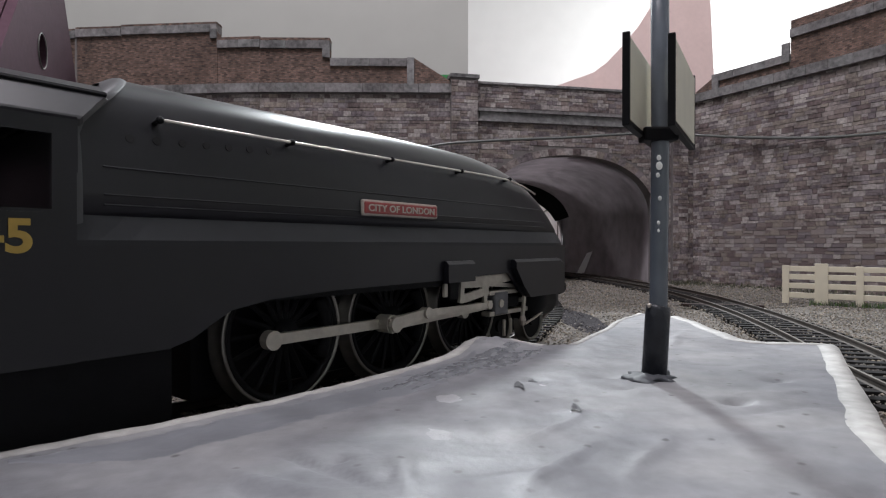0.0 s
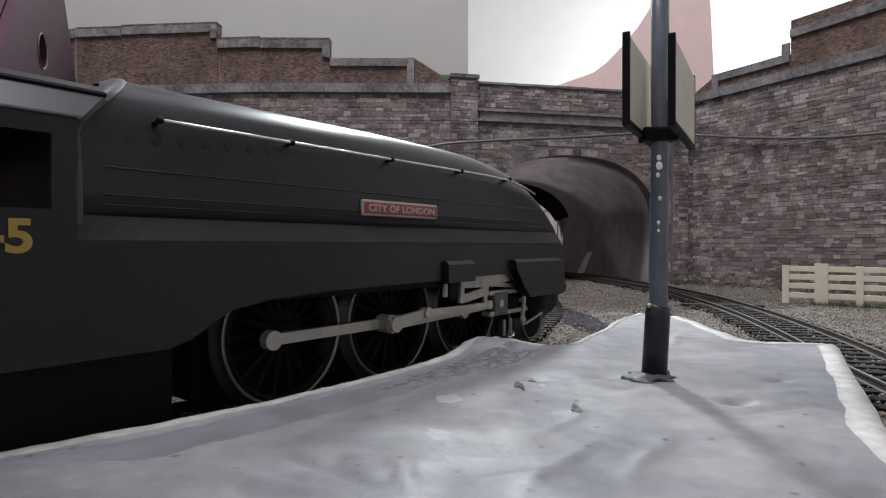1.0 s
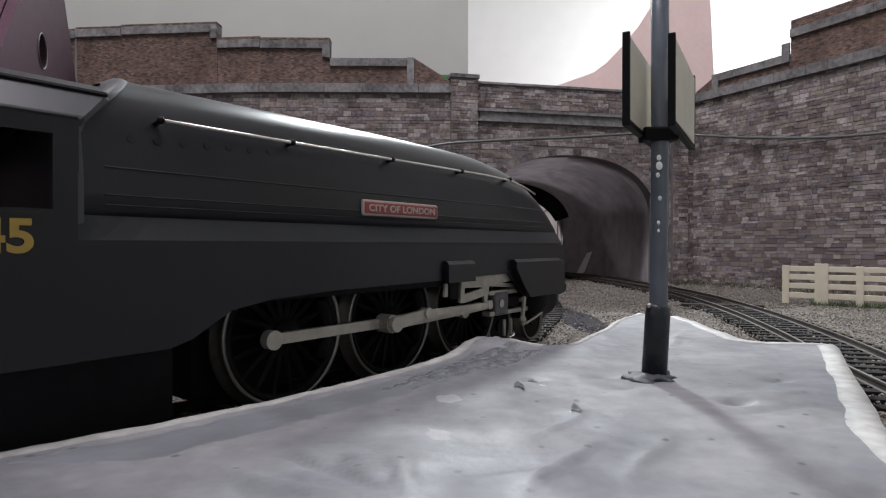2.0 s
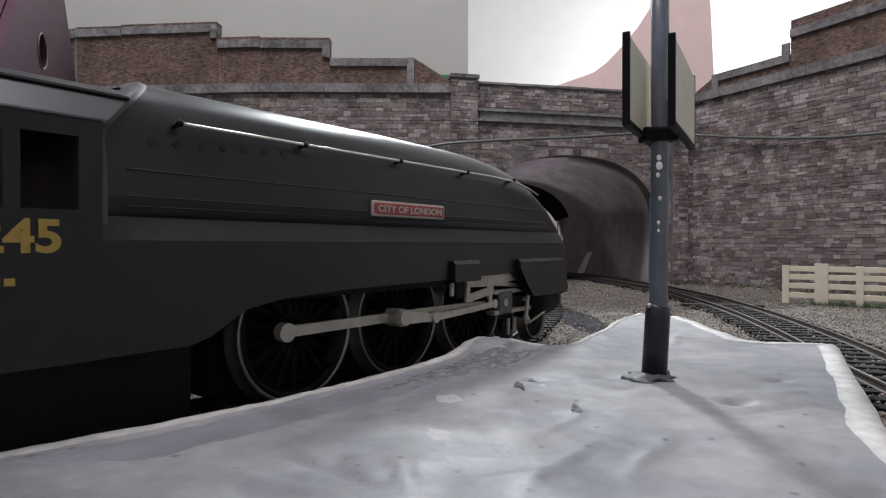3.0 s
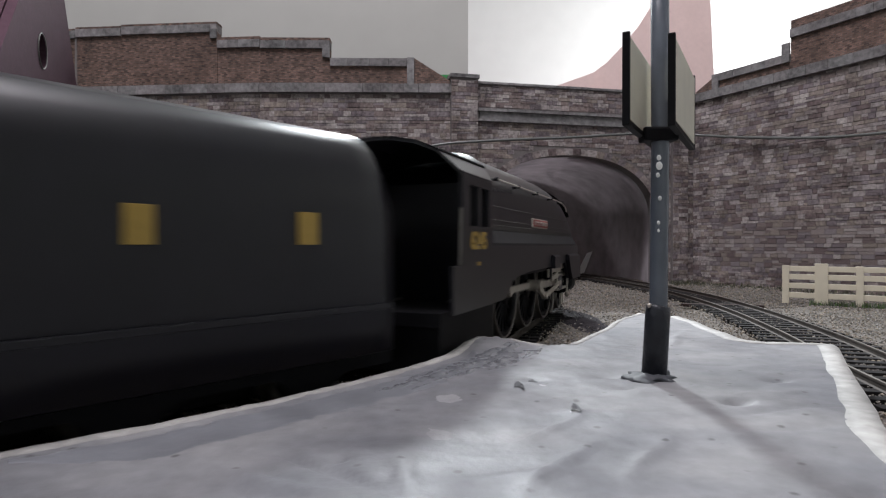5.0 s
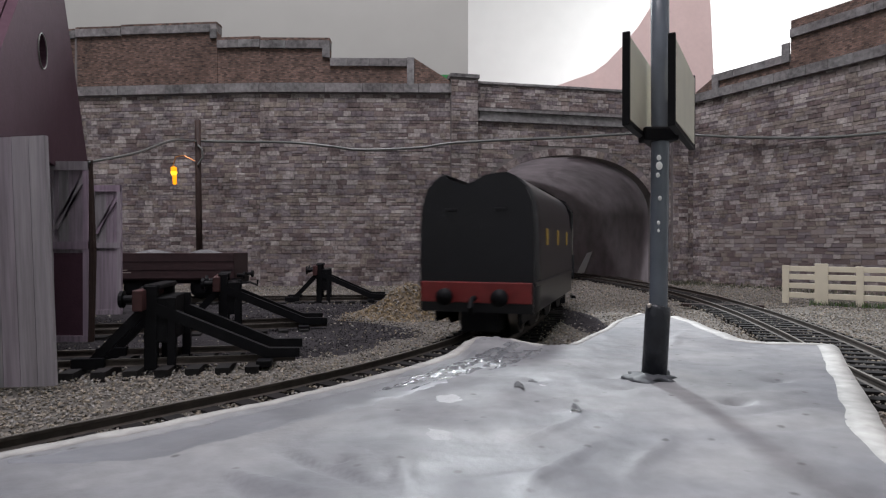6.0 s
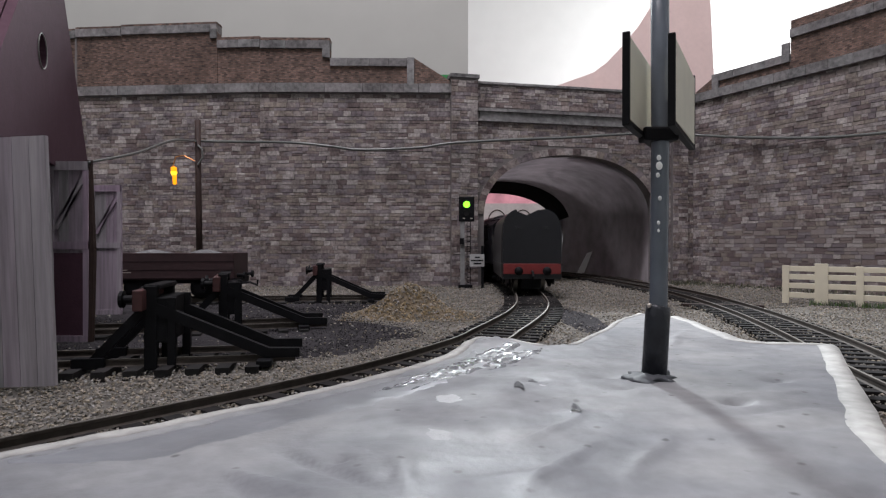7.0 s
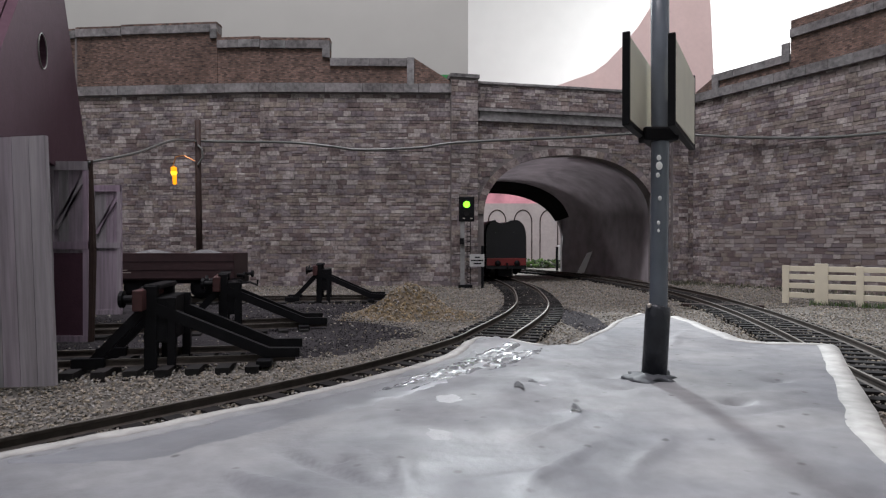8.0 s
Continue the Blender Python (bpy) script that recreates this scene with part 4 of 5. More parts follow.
ash_patch(-95, 220, 88, 66, "damp black ash spread round the siding ends")
ash_patch(-175, 305, 165, 80, "black ash under the wagon siding")
ash_patch(61, 268, 11, 48, "dark oily ash beside the curved track")


def lamp_post():
    t = thing("yard_lamp", "dark wooden pole with a glowing amber hanging lamp", "lamp", -173.5, 420, -3.6)
    part("pole", tube([(1.5, 0, 0), (0.6, 0, 60), (0, 0, 122)], [2.2, 2.1, 2.0], 10), M_DARKWOOD, t, smooth=True)
    part("arm", tube([(0, -1, 92), (-9, -2, 96.5), (-14.5, -2, 95.5), (-16, -2, 91.5), (-16, -2, 88)], 0.45, 6), mat("copper_wire", (0.5, 0.22, 0.08), 0.4, metal=0.8), t, "bent copper wire arm")
    part("lamp_body", tube([(-16, -2, 88.6), (-16, -2, 88), (-16, -2, 85)], [1.2, 2.0, 2.0], 12), M_AMBER, t, "glowing amber lamp")
    part("lamp_core", tube([(-16, -2, 85), (-16, -2, 82.8)], [2.3, 1.5], 12), M_AMBERHOT, t)
    part("lamp_tip", tube([(-15.6, -2, 82.8), (-15.4, -2, 76.5), (-15.4, -2, 76)], [1.5, 1.3, 0.7], 12), M_AMBER, t)
    part("loop_of_wire", tube([(1, -2.3, 104), (4, -2.3, 101), (4.5, -2.3, 95), (1, -2.3, 90)], 0.6, 6), M_CABLE, t)
    return t


lamp_post()


def cable():
    pts = [(-118.8, 199, 57.5), (-126, 245, 68), (-150, 330, 88), (-174, 417.2, 103), (-160, 440, 106.5), (-120, 470, 111), (-90, 476, 109), (-66, 480, 107), (-20, 482, 109), (8, 480.5, 112.5), (60, 487, 116.5), (100, 496, 119.5), (150, 508, 124.5), (185, 515, 127), (222, 526, 127.5), (250, 481, 117), (282, 422, 107), (318, 356, 103)]
    p = np.array(pts)
    out = []
    p = np.vstack([2 * p[0] - p[1], p, 2 * p[-1] - p[-2]])
    for i in range(1, len(p) - 2):
        for u in np.arange(0, 1, 0.125):
            a, b, c, d = p[i - 1:i + 3]
            out.append(tuple(0.5 * (2 * b + (c - a) * u + (2 * a - 5 * b + 4 * c - d) * u * u + (3 * b - a - 3 * c + d) * u ** 3)))
    t = part("wall_cable", tube(out, [min(1.1, 0.45 + 0.014 * i) for i in range(len(out))], 8), M_CABLE, label="grey plastic cable strung along the wall", smooth=True, category="cable")


cable()


def signal():
    t = thing("colour_light_signal", "black colour light signal showing green", "signal", 18, 466, -3.6)
    part("mast", box(-4.4, -1.2, 0, -1.0, 1.2, 52, 0.2), mat("mast_grey", (0.2, 0.2, 0.2), 0.5), t, "grey mast")
    for x in (0.6, 3.2):
        part("ladder_rail", box(x, -0.5, 0, x + 0.5, 0, 54), M_PLASTIC, t)
    for i in range(12):
        part("rung", box(1.1, -0.45, 4 + i * 4, 3.2, -0.1, 4.6 + i * 4), M_PLASTIC, t)
    part("base", box(-6, -3, 0, 5, 3, 2.5, 0.3), M_PLASTIC, t)
    h = part("head", box(-5.6, -2, 52, 6.6, 2, 71.5, 0.6), M_PLASTIC, t, "black signal head")
    part("green_lens", tube([(0.5, -1.9, 65.3), (0.5, -2.6, 65.3)], 2.6, 20), M_GREEN, h, "lit green lens")
    for z in (58.6,):
        part("dark_lens", tube([(0.5, -1.9, z), (0.5, -2.5, z)], 2.3, 20), M_DEEP_BLACK, h)
    for z in (65.3, 58.6):
        part("hood", tube([(0.5 + 3.1 * math.cos(q), -3.4, z + 3.1 * math.sin(q)) for q in [math.pi * i / 10 for i in range(11)]], 0.4, 5), M_PLASTIC, h)
    part("phone_box", box(-5, -3, 34, -1.6, -1.1, 39, 0.3), M_PLASTIC, t)
    for x in (-2.5, 3.5):
        part("foot_lamp", box(x, -2.4, 54, x + 1.6, -2, 54.9), M_SILVER, h)
    b = thing("notice_board", "small white lineside notice on a dark post", "sign", 27, 458, -3.6)
    part("post", box(2.4, -0.9, 0, 4.4, 0.9, 33, 0.2), M_PLASTIC, b)
    p = part("panel", box(-6.5, -1.9, 17, 4.8, -0.95, 26.5, 0.15), mat("notice_white", (0.42, 0.42, 0.42), 0.5), b, "greyish white notice panel")
    for z, a, c in ((23.6, -2.5, 1.5), (21.2, -5.6, 3.8), (18.9, -3.5, 2.5)):
        part("text_bar", box(a, -2.1, z, c, -1.85, z + 1.0), M_PLASTIC, p)


signal()


def fence():
    t = thing("picket_fence", "cream plastic fence of flat rails on posts", "fence", 195, 341, -3.2, -38)
    for z in (3.2, 8.6, 13.6, 18.2):
        part("rail", box(0, -0.5, z, 66, 0.5, z + 3.0, 0.12), M_CREAM, t)
    for i, x in enumerate((0.2, 16, 19, 35, 55)):
        part("post", box(x, -1.3, 0, x + 3.4, -0.45, 21.6 + (1.2 if i in (1, 2) else 0), 0.2), M_CREAM, t)
    g = bmesh.new()
    for i in range(700):
        x, y = 14 + rng.random() * 60, rng.uniform(-5, 4)
        h = rng.uniform(1.5, 4)
        a = rng.random() * 6.28
        vs = [g.verts.new((x + 0.25 * math.cos(a), y + 0.25 * math.sin(a), 0)), g.verts.new((x - 0.25 * math.cos(a), y - 0.25 * math.sin(a), 0)), g.verts.new((x + rng.uniform(-1, 1), y + rng.uniform(-1, 1), h))]
        g.faces.new(vs)
    part("grass_tuft", g, M_LEAF, label="dark green grass at the foot of the fence", kind="stuff", category="grass", m=pose(0.195, 0.341, -0.0036, 0, 0, -38))


fence()


baulk = thing("timber_baulk", "dark timber baulk lying beside the rails", "timber", 149, 318, -3.4, -12)
part("baulk", box(-20, -2, 0, 21, 2, 1.6, 0.25), M_DARKWOOD, baulk)


ASH = ((-95, 220, 88, 66), (-175, 305, 165, 80), (59, 268, 10, 48))


def ashen(x, y):
    """1 well inside the ash, 0 on clean ballast, ragged between."""
    d = min(math.hypot((x - cx) / rx, (y - cy) / ry) for cx, cy, rx, ry in ASH) + 0.12 * noise.noise((x * 0.06, y * 0.06, 1))
    return min(1, max(0, (1.08 - d) / 0.25))


def scatter(name, label, category, material, count, seed, chance, size):
    """Loose angular stones on the visible ground, kept with the given chance at each spot."""
    vs, fs = [], []
    R = np.random.RandomState(seed)
    base = np.array([(1, 0, 0), (0, 1, 0), (-1, 0, 0), (0, -1, 0), (0, 0, 1), (0, 0, -1)], float)
    tri = ((0, 1, 4), (1, 2, 4), (2, 3, 4), (3, 0, 4), (1, 0, 5), (2, 1, 5), (3, 2, 5), (0, 3, 5))
    n = 0
    while n < count:
        y = 62 + R.rand() ** 1.4 * 520
        x = y * (R.rand() * 1.75 - 0.9)
        if (x < -95 - (y - 110) * 0.42 and y < 200) or x > 226 + (536 - y) * 0.52 or ((x + 16) / 27) ** 2 + ((y - 284) / 22) ** 2 < 0.8:
            continue
        if R.rand() > chance(x, y):
            continue
        q = base * R.uniform(0.45, 1.0, (6, 1)) * (R.uniform(0.42, 0.85) * size * (0.8 + y / 900))
        a, b = R.rand() * 6.28, R.rand() * 6.28
        ca, sa, cb, sb = math.cos(a), math.sin(a), math.cos(b), math.sin(b)
        q = q @ np.array([[ca, -sa, 0], [sa, ca, 0], [0, 0, 1]]) @ np.array([[1, 0, 0], [0, cb, -sb], [0, sb, cb]])
        k = len(vs)
        z = GROUND_Z + 0.1 + max(0.75 * ashen(x, y), bed(x, y) * R.uniform(0.6, 1.15))
        vs += [((x + p[0]) * MM, (y + p[1]) * MM, (z + p[2] * 0.8) * MM) for p in q]
        fs += [(k + i, k + j, k + m) for i, j, m in tri]
        n += 1
    me = bpy.data.meshes.new(name)
    me.from_pydata(vs, [], fs)
    me.materials.append(material)
    tagged(new(name, me), label, category, "", "stuff")


scatter("ballast", "loose grey and tan model ballast stones", "ballast", M_BALLAST, 72000, 5, lambda x, y: 1 - 0.93 * ashen(x, y), 0.9)
scatter("clinker", "dark ash and clinker crumbs", "clinker", M_ASH, 18000, 6, lambda x, y: ashen(x, y), 0.5)


def scrub():
    """Low dry growth at the foot of the east and portal walls."""
    bm = bmesh.new()
    for i in range(900):
        u = rng.random()
        if rng.random() < 0.7:
            x, y = 222 + 100 * u, 524 - 186 * u
            x, y = x - rng.random() ** 2 * 26, y - rng.random() ** 2 * 14
        else:
            x, y = 196 + 28 * u, 514 + 8 * u - rng.random() ** 2 * 18
        h = rng.uniform(1.0, 4.2)
        a = rng.random() * 6.28
        c, d = 0.5 * math.cos(a), 0.5 * math.sin(a)
        p = [bm.verts.new(v) for v in ((x + c, y + d, -4), (x - c, y - d, -4), (x + rng.uniform(-1.4, 1.4), y + rng.uniform(-1.4, 1.4), -3.6 + h))]
        bm.faces.new(p)
    part("scrub", bm, mat("dry_scrub", (0.10, 0.10, 0.062), 0.95, vary=0.4, scale=500, island=0.5, spec=0.1), label="dry grey-green scrub at the wall's foot", kind="stuff", category="scrub")


scrub()


# ---- locomotive and tender ----
SIDE = 17.6


def smooth_at(table, x):
    return float(np.interp(x, [a for a, _ in table], [b for _, b in table]))


def text_mesh(text, size, squash=1.0, bold=0.0):
    cu = bpy.data.curves.new("lettering", "FONT")
    cu.body, cu.size, cu.extrude, cu.align_x, cu.offset = text, size * MM, 0.12 * MM, "CENTER", bold * size * MM
    ob = new("lettering", cu)
    bpy.context.view_layer.update()
    me = bpy.data.meshes.new_from_object(ob.evaluated_get(bpy.context.evaluated_depsgraph_get()))
    bpy.data.objects.remove(ob)
    me.transform(Matrix.Diagonal((squash, 1, 1, 1)))
    return me


def spoked_wheel(r, spokes, boss=2.6):
    """A wheel about the y axis; its outer face looks to -y."""
    bm = bmesh.new()
    k = 40
    prof = [(r - 2.0, -1.0), (r - 0.72, -1.25), (r - 0.72, 1.2), (r - 2.0, 1.0)]
    loft([[(a * math.cos(2 * math.pi * i / k), b, a * math.sin(2 * math.pi * i / k)) for a, b in prof] for i in range(k + 1)], caps=False, bm=bm)
    if not spokes:
        bm.free()
        bm = tube([(0, -0.9, 0), (0, 0.9, 0)], r - 0.9, 28)
    tube([(0, -1.6, 0), (0, 1.2, 0)], boss, 18, bm)
    return bm


def tyre_ring(r):
    k = 48
    prof = [(r - 0.75, -1.4), (r - 0.15, -1.5), (r, -1.3), (r, 0.7), (r + 0.9, 1.0), (r + 0.9, 1.4), (r - 0.75, 1.4)]
    return loft([[(a * math.cos(2 * math.pi * i / k), b, a * math.sin(2 * math.pi * i / k)) for a, b in prof] for i in range(k + 1)], caps=False)


ROLLING = []   # (wheel, x, y, z, radius)


def wheel(parent, name, x, y, r, spokes, pin=0.0, turn=0):
    face = 1 if y < 0 else -1
    bm = spoked_wheel(r, spokes, 2.6 if r > 10 else 1.8)
    if pin:
        tube([(-pin, -1.4, 0), (-pin, -2.4, 0)], 1.5, 12, bm)
        # balance weight opposite the pin
        tube([((r - 3.2) * math.cos(q), -0.6, (r - 3.2) * math.sin(q)) for q in [-0.6 + 0.15 * i for i in range(9)]], 1.5, 6, bm)
    if face < 0:
        bmesh.ops.transform(bm, matrix=Matrix.Rotation(math.pi, 4, "Z"), verts=bm.verts)
    w = part(name, bm, M_PLASTIC, parent, "black spoked wheel" if spokes else "black disc wheel", smooth=bool(spokes))
    if spokes:
        sp = part("spoke", tube([(1.8, -0.3, 0), (r - 1.7, -0.1, 0)], [0.65, 0.42], 5), M_PLASTIC, w)
        for i in range(1, spokes):
            o = new("spoke", sp.data)
            o.parent = w
            o.matrix_basis = pose(0, 0, 0, 0, 360 * i / spokes, 0)
    t = tyre_ring(r)
    if face < 0:
        bmesh.ops.transform(t, matrix=Matrix.Rotation(math.pi, 4, "Z"), verts=t.verts)
    part("tyre", t, M_TYRE, w, "bright steel tyre", smooth=True)
    ROLLING.append((w, x, y, r, r, turn))
    return w


TOP = [(-38, 55.7), (30, 55.8), (55, 55.4), (66, 54.8), (75, 53.6), (82, 52.0), (88, 49.6), (93, 46.6), (97, 43.0), (100.5, 38.0), (102.4, 34.0)]
WIDE = [(-38, 16.7), (-33, 16.1), (-27, 15.8), (76, 15.8), (86, 15.7), (93, 15.5), (97, 15.3), (100.5, 14.9), (102.4, 14.2)]


def lean(x, z):
    """The casing's rear end slopes forward above the cab's shoulder."""
    end = -38 + 1.05 * max(0, z - 45.5)
    return x if x > -24 else -24 + (x + 24) * (end + 24) / -14


def casing_row(x, n=40):
    t, w = smooth_at(TOP, x), smooth_at(WIDE, x)
    row = []
    for i in range(n + 1):
        q = math.pi * i / n
        c, s_ = math.cos(q), math.sin(q)
        k = 2 / 2.7
        z = 33.5 + (t - 33.5) * abs(s_) ** k
        row.append((lean(x, z), -w * math.copysign(abs(c) ** k, c), z))
    return row


def casing_y(x, z):
    t, w = smooth_at(TOP, x), smooth_at(WIDE, x)
    return w * max(0, 1 - ((z - 33.5) / (t - 33.5)) ** 2.7) ** (1 / 2.7)


WHEEL_R, PIN_R = 13.4, 4.9


def loco():
    ob = thing("steam_locomotive", "streamlined black express steam locomotive with red nameplate", "locomotive")
    xs = [-38, -36.5] + [-35 + i * 4 for i in range(25)] + [62 + i * 2.0 for i in range(19)] + [99.3, 100.5, 101.5, 102.4]
    body = part("boiler_casing", loft([casing_row(x) for x in xs]), M_BLACK, ob, "smooth black streamlined casing", smooth=True)
    # ledge all round the casing; the light it catches is put into its lighter colour
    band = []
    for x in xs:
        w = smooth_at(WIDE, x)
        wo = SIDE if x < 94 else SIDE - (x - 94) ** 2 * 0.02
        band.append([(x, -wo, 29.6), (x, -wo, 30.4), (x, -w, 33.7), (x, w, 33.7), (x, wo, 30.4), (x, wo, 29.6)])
    part("casing_ledge", loft(band), mat("ledge_lit_tone", (0.017, 0.018, 0.021), 0.5, vary=0.25, scale=200, spec=0.3), ob, "black sloping ledge, coloured lighter for light from above")
    part("nose_ledge", box(98, -14, 29.6, 102.2, 14, 32.6, 0.8), M_BLACK, ob)
    for z in (35.2, 36.6, 40.4):
        for sg in (-1, 1):
            part("crease_line", tube([(x, sg * (casing_y(x, z) + 0.05), z) for x in range(-34, 96, 6)], 0.16, 5), M_BLACK, body)
    # skirts with the wheel cut-out
    skirt = [(-38, 29.7), (-38, 14.7), (-25.7, 14.7), (-22.2, 15.7), (-18.1, 18.1), (-15.6, 19.4), (-8.2, 20.6), (7, 21.3), (40, 21.6), (68, 22.4), (71, 20.2), (74, 17.2), (77.2, 15.4), (101.6, 15.4), (102.2, 29.7)]
    for sg in (-1, 1):
        y = sg * (SIDE - 0.5)
        sk = part("skirt", prism(skirt, y - 0.5, y + 0.5), M_BLACK, ob, "black side skirt")
        for nm, pts, deep in (("cylinder_cover", [(69.5, 25.9), (69.5, 23.6), (73.6, 18.6), (77.4, 15.2), (98.4, 15.2), (98.4, 24.6), (96, 25.9)], 1.7), ("small_cover", [(39.4, 21.0), (50.2, 21.0), (50.2, 26.0), (39.4, 26.0)], 1.5)):
            out = [[(a, sg * (SIDE - 0.2), b) for a, b in pts], [(a, sg * (SIDE + deep - 0.7), b) for a, b in pts], [(a, sg * (SIDE + deep), b if b < 24 else b - 0.8) for a, b in pts]]
            cv = loft(out)
            bmesh.ops.recalc_face_normals(cv, faces=cv.faces)
            part(nm, cv, M_BLACK, sk, "black cover with a lit upper lip")
        pts = [(x, sg * 15.6, 48.0 if x < 70 else 48.0 - (x - 70) * 0.16) for x in (-26, 0, 30, 60, 72, 80)] + [(88, sg * 14.6, 45.0)]
        hr = part("handrail", tube(pts, 0.27, 6), M_BRIGHT, ob, "thin polished handrail", smooth=True)
        for x in (-26.0, -2.2, 24.0, 49.2, 72.0):
            yy = casing_y(x, 47.6)
            kb = tube([(x, sg * (yy - 0.3), 47.6), (x, sg * 15.4, 48.0)], 0.4, 6)
            bmesh.ops.create_icosphere(kb, subdivisions=2, radius=0.6, matrix=Matrix.Translation((x, sg * 15.6, 48.0)))
            part("handrail_knob", kb, M_PLASTIC, hr, smooth=True)
        for i in range(7):
            x, z = -30.0 + i * 3.95, 44.7 + i * 0.2
            yy = casing_y(x, z)
            part("washout_plug", tube([(x, sg * (yy - 0.5), z), (x, sg * (yy + 0.12), z + 0.1)], 0.62, 10), M_DEEP_BLACK, body)
        b = part("buffer", tube([(100, sg * 12.5, 16.2), (106.5, sg * 12.5, 16.2), (106.6, sg * 12.5, 16.2), (108.6, sg * 12.5, 16.2)], [1.6, 1.5, 2.5, 2.4], 14), M_PLASTIC, ob, smooth=True)
    for x in (-14, 6):
        part("casing_lug", box(x, -10.2, 51.0, x + 1.4, -9.4, 52.7, 0.25), M_BLACK, body)
    part("front_apron", loft([[(101.3, -15, 12), (101.3, 15, 12), (100.6, 15, 30), (100.6, -15, 30)], [(103, -10, 12), (103, 10, 12), (102.4, 10, 30), (102.4, -10, 30)]]), M_BLACK, ob)
    part("buffer_beam", box(98, -16, 10.6, 101, 16, 16, 0.3), M_BLACK, ob)
    part("frame", box(-16, -6, 3.2, 98, 6, 24), M_PLASTIC, ob, "black chassis frame")
    part("ash_pan", box(-64, -14, 1.5, -23.5, 14, 14), M_PLASTIC, ob, "black ash pan under the cab")
    part("boiler_core", box(-36, -15, 20, 92, 15, 31), M_PLASTIC, ob, "dark inside of the casing")
    # nameplate
    y = -(casing_y(25.5, 37.4) + 0.35)
    np_ = part("nameplate", box(14.4, y - 0.3, 35.7, 38.8, y + 0.6, 39.0, 0.5), M_SILVER, ob, "red nameplate with a silver rim")
    part("plate_field", box(14.85, y - 0.42, 36.1, 38.35, y, 38.6, 0.3), M_PLATE, np_, "red field")
    me = text_mesh("CITY OF LONDON", 1.95, 1.3, 0.02)
    me.materials.append(M_SILVER)
    t = new("letters", me)
    t.parent = np_
    t.matrix_basis = pose(26.6 * MM, (y - 0.44) * MM, 36.68 * MM, 90, 0, 0)
    # cab
    cab = part("cab_floor", box(-66, -15, 12, -38, 15, 15), M_PLASTIC, ob)
    for sg in (-1, 1):
        y = sg * SIDE
        for nm, a in (("cab_side_lower", (-60.3, 14.7, -38, 33.8)), ("cab_side_front", (-40.8, 33.8, -38, 43.6)), ("cab_side_post", (-49.0, 33.8, -47.2, 43.6)), ("cab_side_rear", (-60.3, 33.8, -55.3, 43.6)), ("cab_side_top", (-60.3, 43.6, -38, 46.0)), ("cab_side_step", (-66, 14.7, -60.3, 25.2))):
            part(nm, box(a[0], y - 0.45, a[1], a[2], y + 0.45, a[3]), M_BLACK, ob, "black cab side sheet")
        for x0, x1 in ((-55.3, -49.0), (-47.2, -40.8)):
            part("window_frame", loft([[(x0, yy, 33.8), (x1, yy, 33.8), (x1, yy, 34.2), (x0, yy, 34.2)] for yy in (y - 0.6, y + 0.6)]), M_BLACK, ob)
        part("cab_grab_rail", tube([(-61.0, y, 25.4), (-61.0, y * 1.02, 38)], 0.35, 6), M_TYRE, ob, "dull steel grab rail")
        part("cab_step", box(-64, y - 1.5, 4, -58, y + 0.4, 5.2), M_PLASTIC, ob)
    part("cab_front", box(-38.4, -16.8, 15, -37.4, 16.8, 46), M_BLACK, ob)
    # two-slope roof whose front follows the sloping end of the casing
    eaves = [(17.9, 45.9), (17.6, 46.4), (14.2, 50.2), (13.6, 50.9), (9.5, 52.6), (4.5, 53.5), (0, 53.7)]
    outer = [(-a, b) for a, b in eaves] + [(a, b) for a, b in eaves[-2::-1]]
    roof = []
    for u in (0.0, 0.35, 0.7, 1.0):
        row = []
        for drop in (0.0, 0.9):
            ring = [(x0 + (x1 - x0) * u, a, b - drop) for a, b in outer for x0, x1 in ((-60.5 - (b - 46) * 0.95, -38 + 1.05 * (b - 45.5)),)]
            row += ring if not drop else ring[::-1]
        roof.append(row)
    bm = loft(roof)
    bmesh.ops.recalc_face_normals(bm, faces=bm.faces)
    part("cab_roof", bm, M_BLACK, ob, "black cab roof of two slopes")
    for sg in (-1, 1):
        part("roof_rib", tube([(-64.6, sg * 14.0, 50.5), (-32.8, sg * 14.0, 50.5)], 0.4, 6), M_PLASTIC, ob, "raised rain strip")
        part("gutter", tube([(-60.5, sg * 17.9, 46.0), (-38, sg * 17.9, 46.0)], 0.35, 6), M_BLACK, ob)
    edge = []
    for dx, grow in ((-1.3, -1.1), (-0.5, 0.1), (0.1, 0.25), (1.2, 0.05)):
        row = []
        for i in range(33):
            q = math.pi * i / 32
            y, z = -(16.8 + grow) * math.copysign(abs(math.cos(q)) ** 0.74, math.cos(q)), 33.5 + (22.2 + grow) * math.sin(q) ** 0.74
            row.append((-38 + 1.05 * max(0, z - 45.5) + dx, y, z))
        edge.append([(-38 + dx, -16.8 - grow, 31)] + row + [(-38 + dx, 16.8 + grow, 31)])
    # Reflected light is put into this rim's colour, lighter than the loco black.
    part("cab_flare", loft(edge, closed=False), mat("lit_rim", (0.045, 0.045, 0.05), 0.45, vary=0.3, scale=300), ob, "black rim where casing meets cab, coloured lighter as lit", smooth=True)
    me = text_mesh("6245", 5.6, 1.10, 0.03)
    me.materials.append(M_GOLD)
    t = new("running_number", me)
    t.parent = ob
    t.matrix_basis = pose(-48.9 * MM, -(SIDE + 0.5) * MM, 28.95 * MM, 90, 0, 0)
    tagged(t, "gold painted running number")
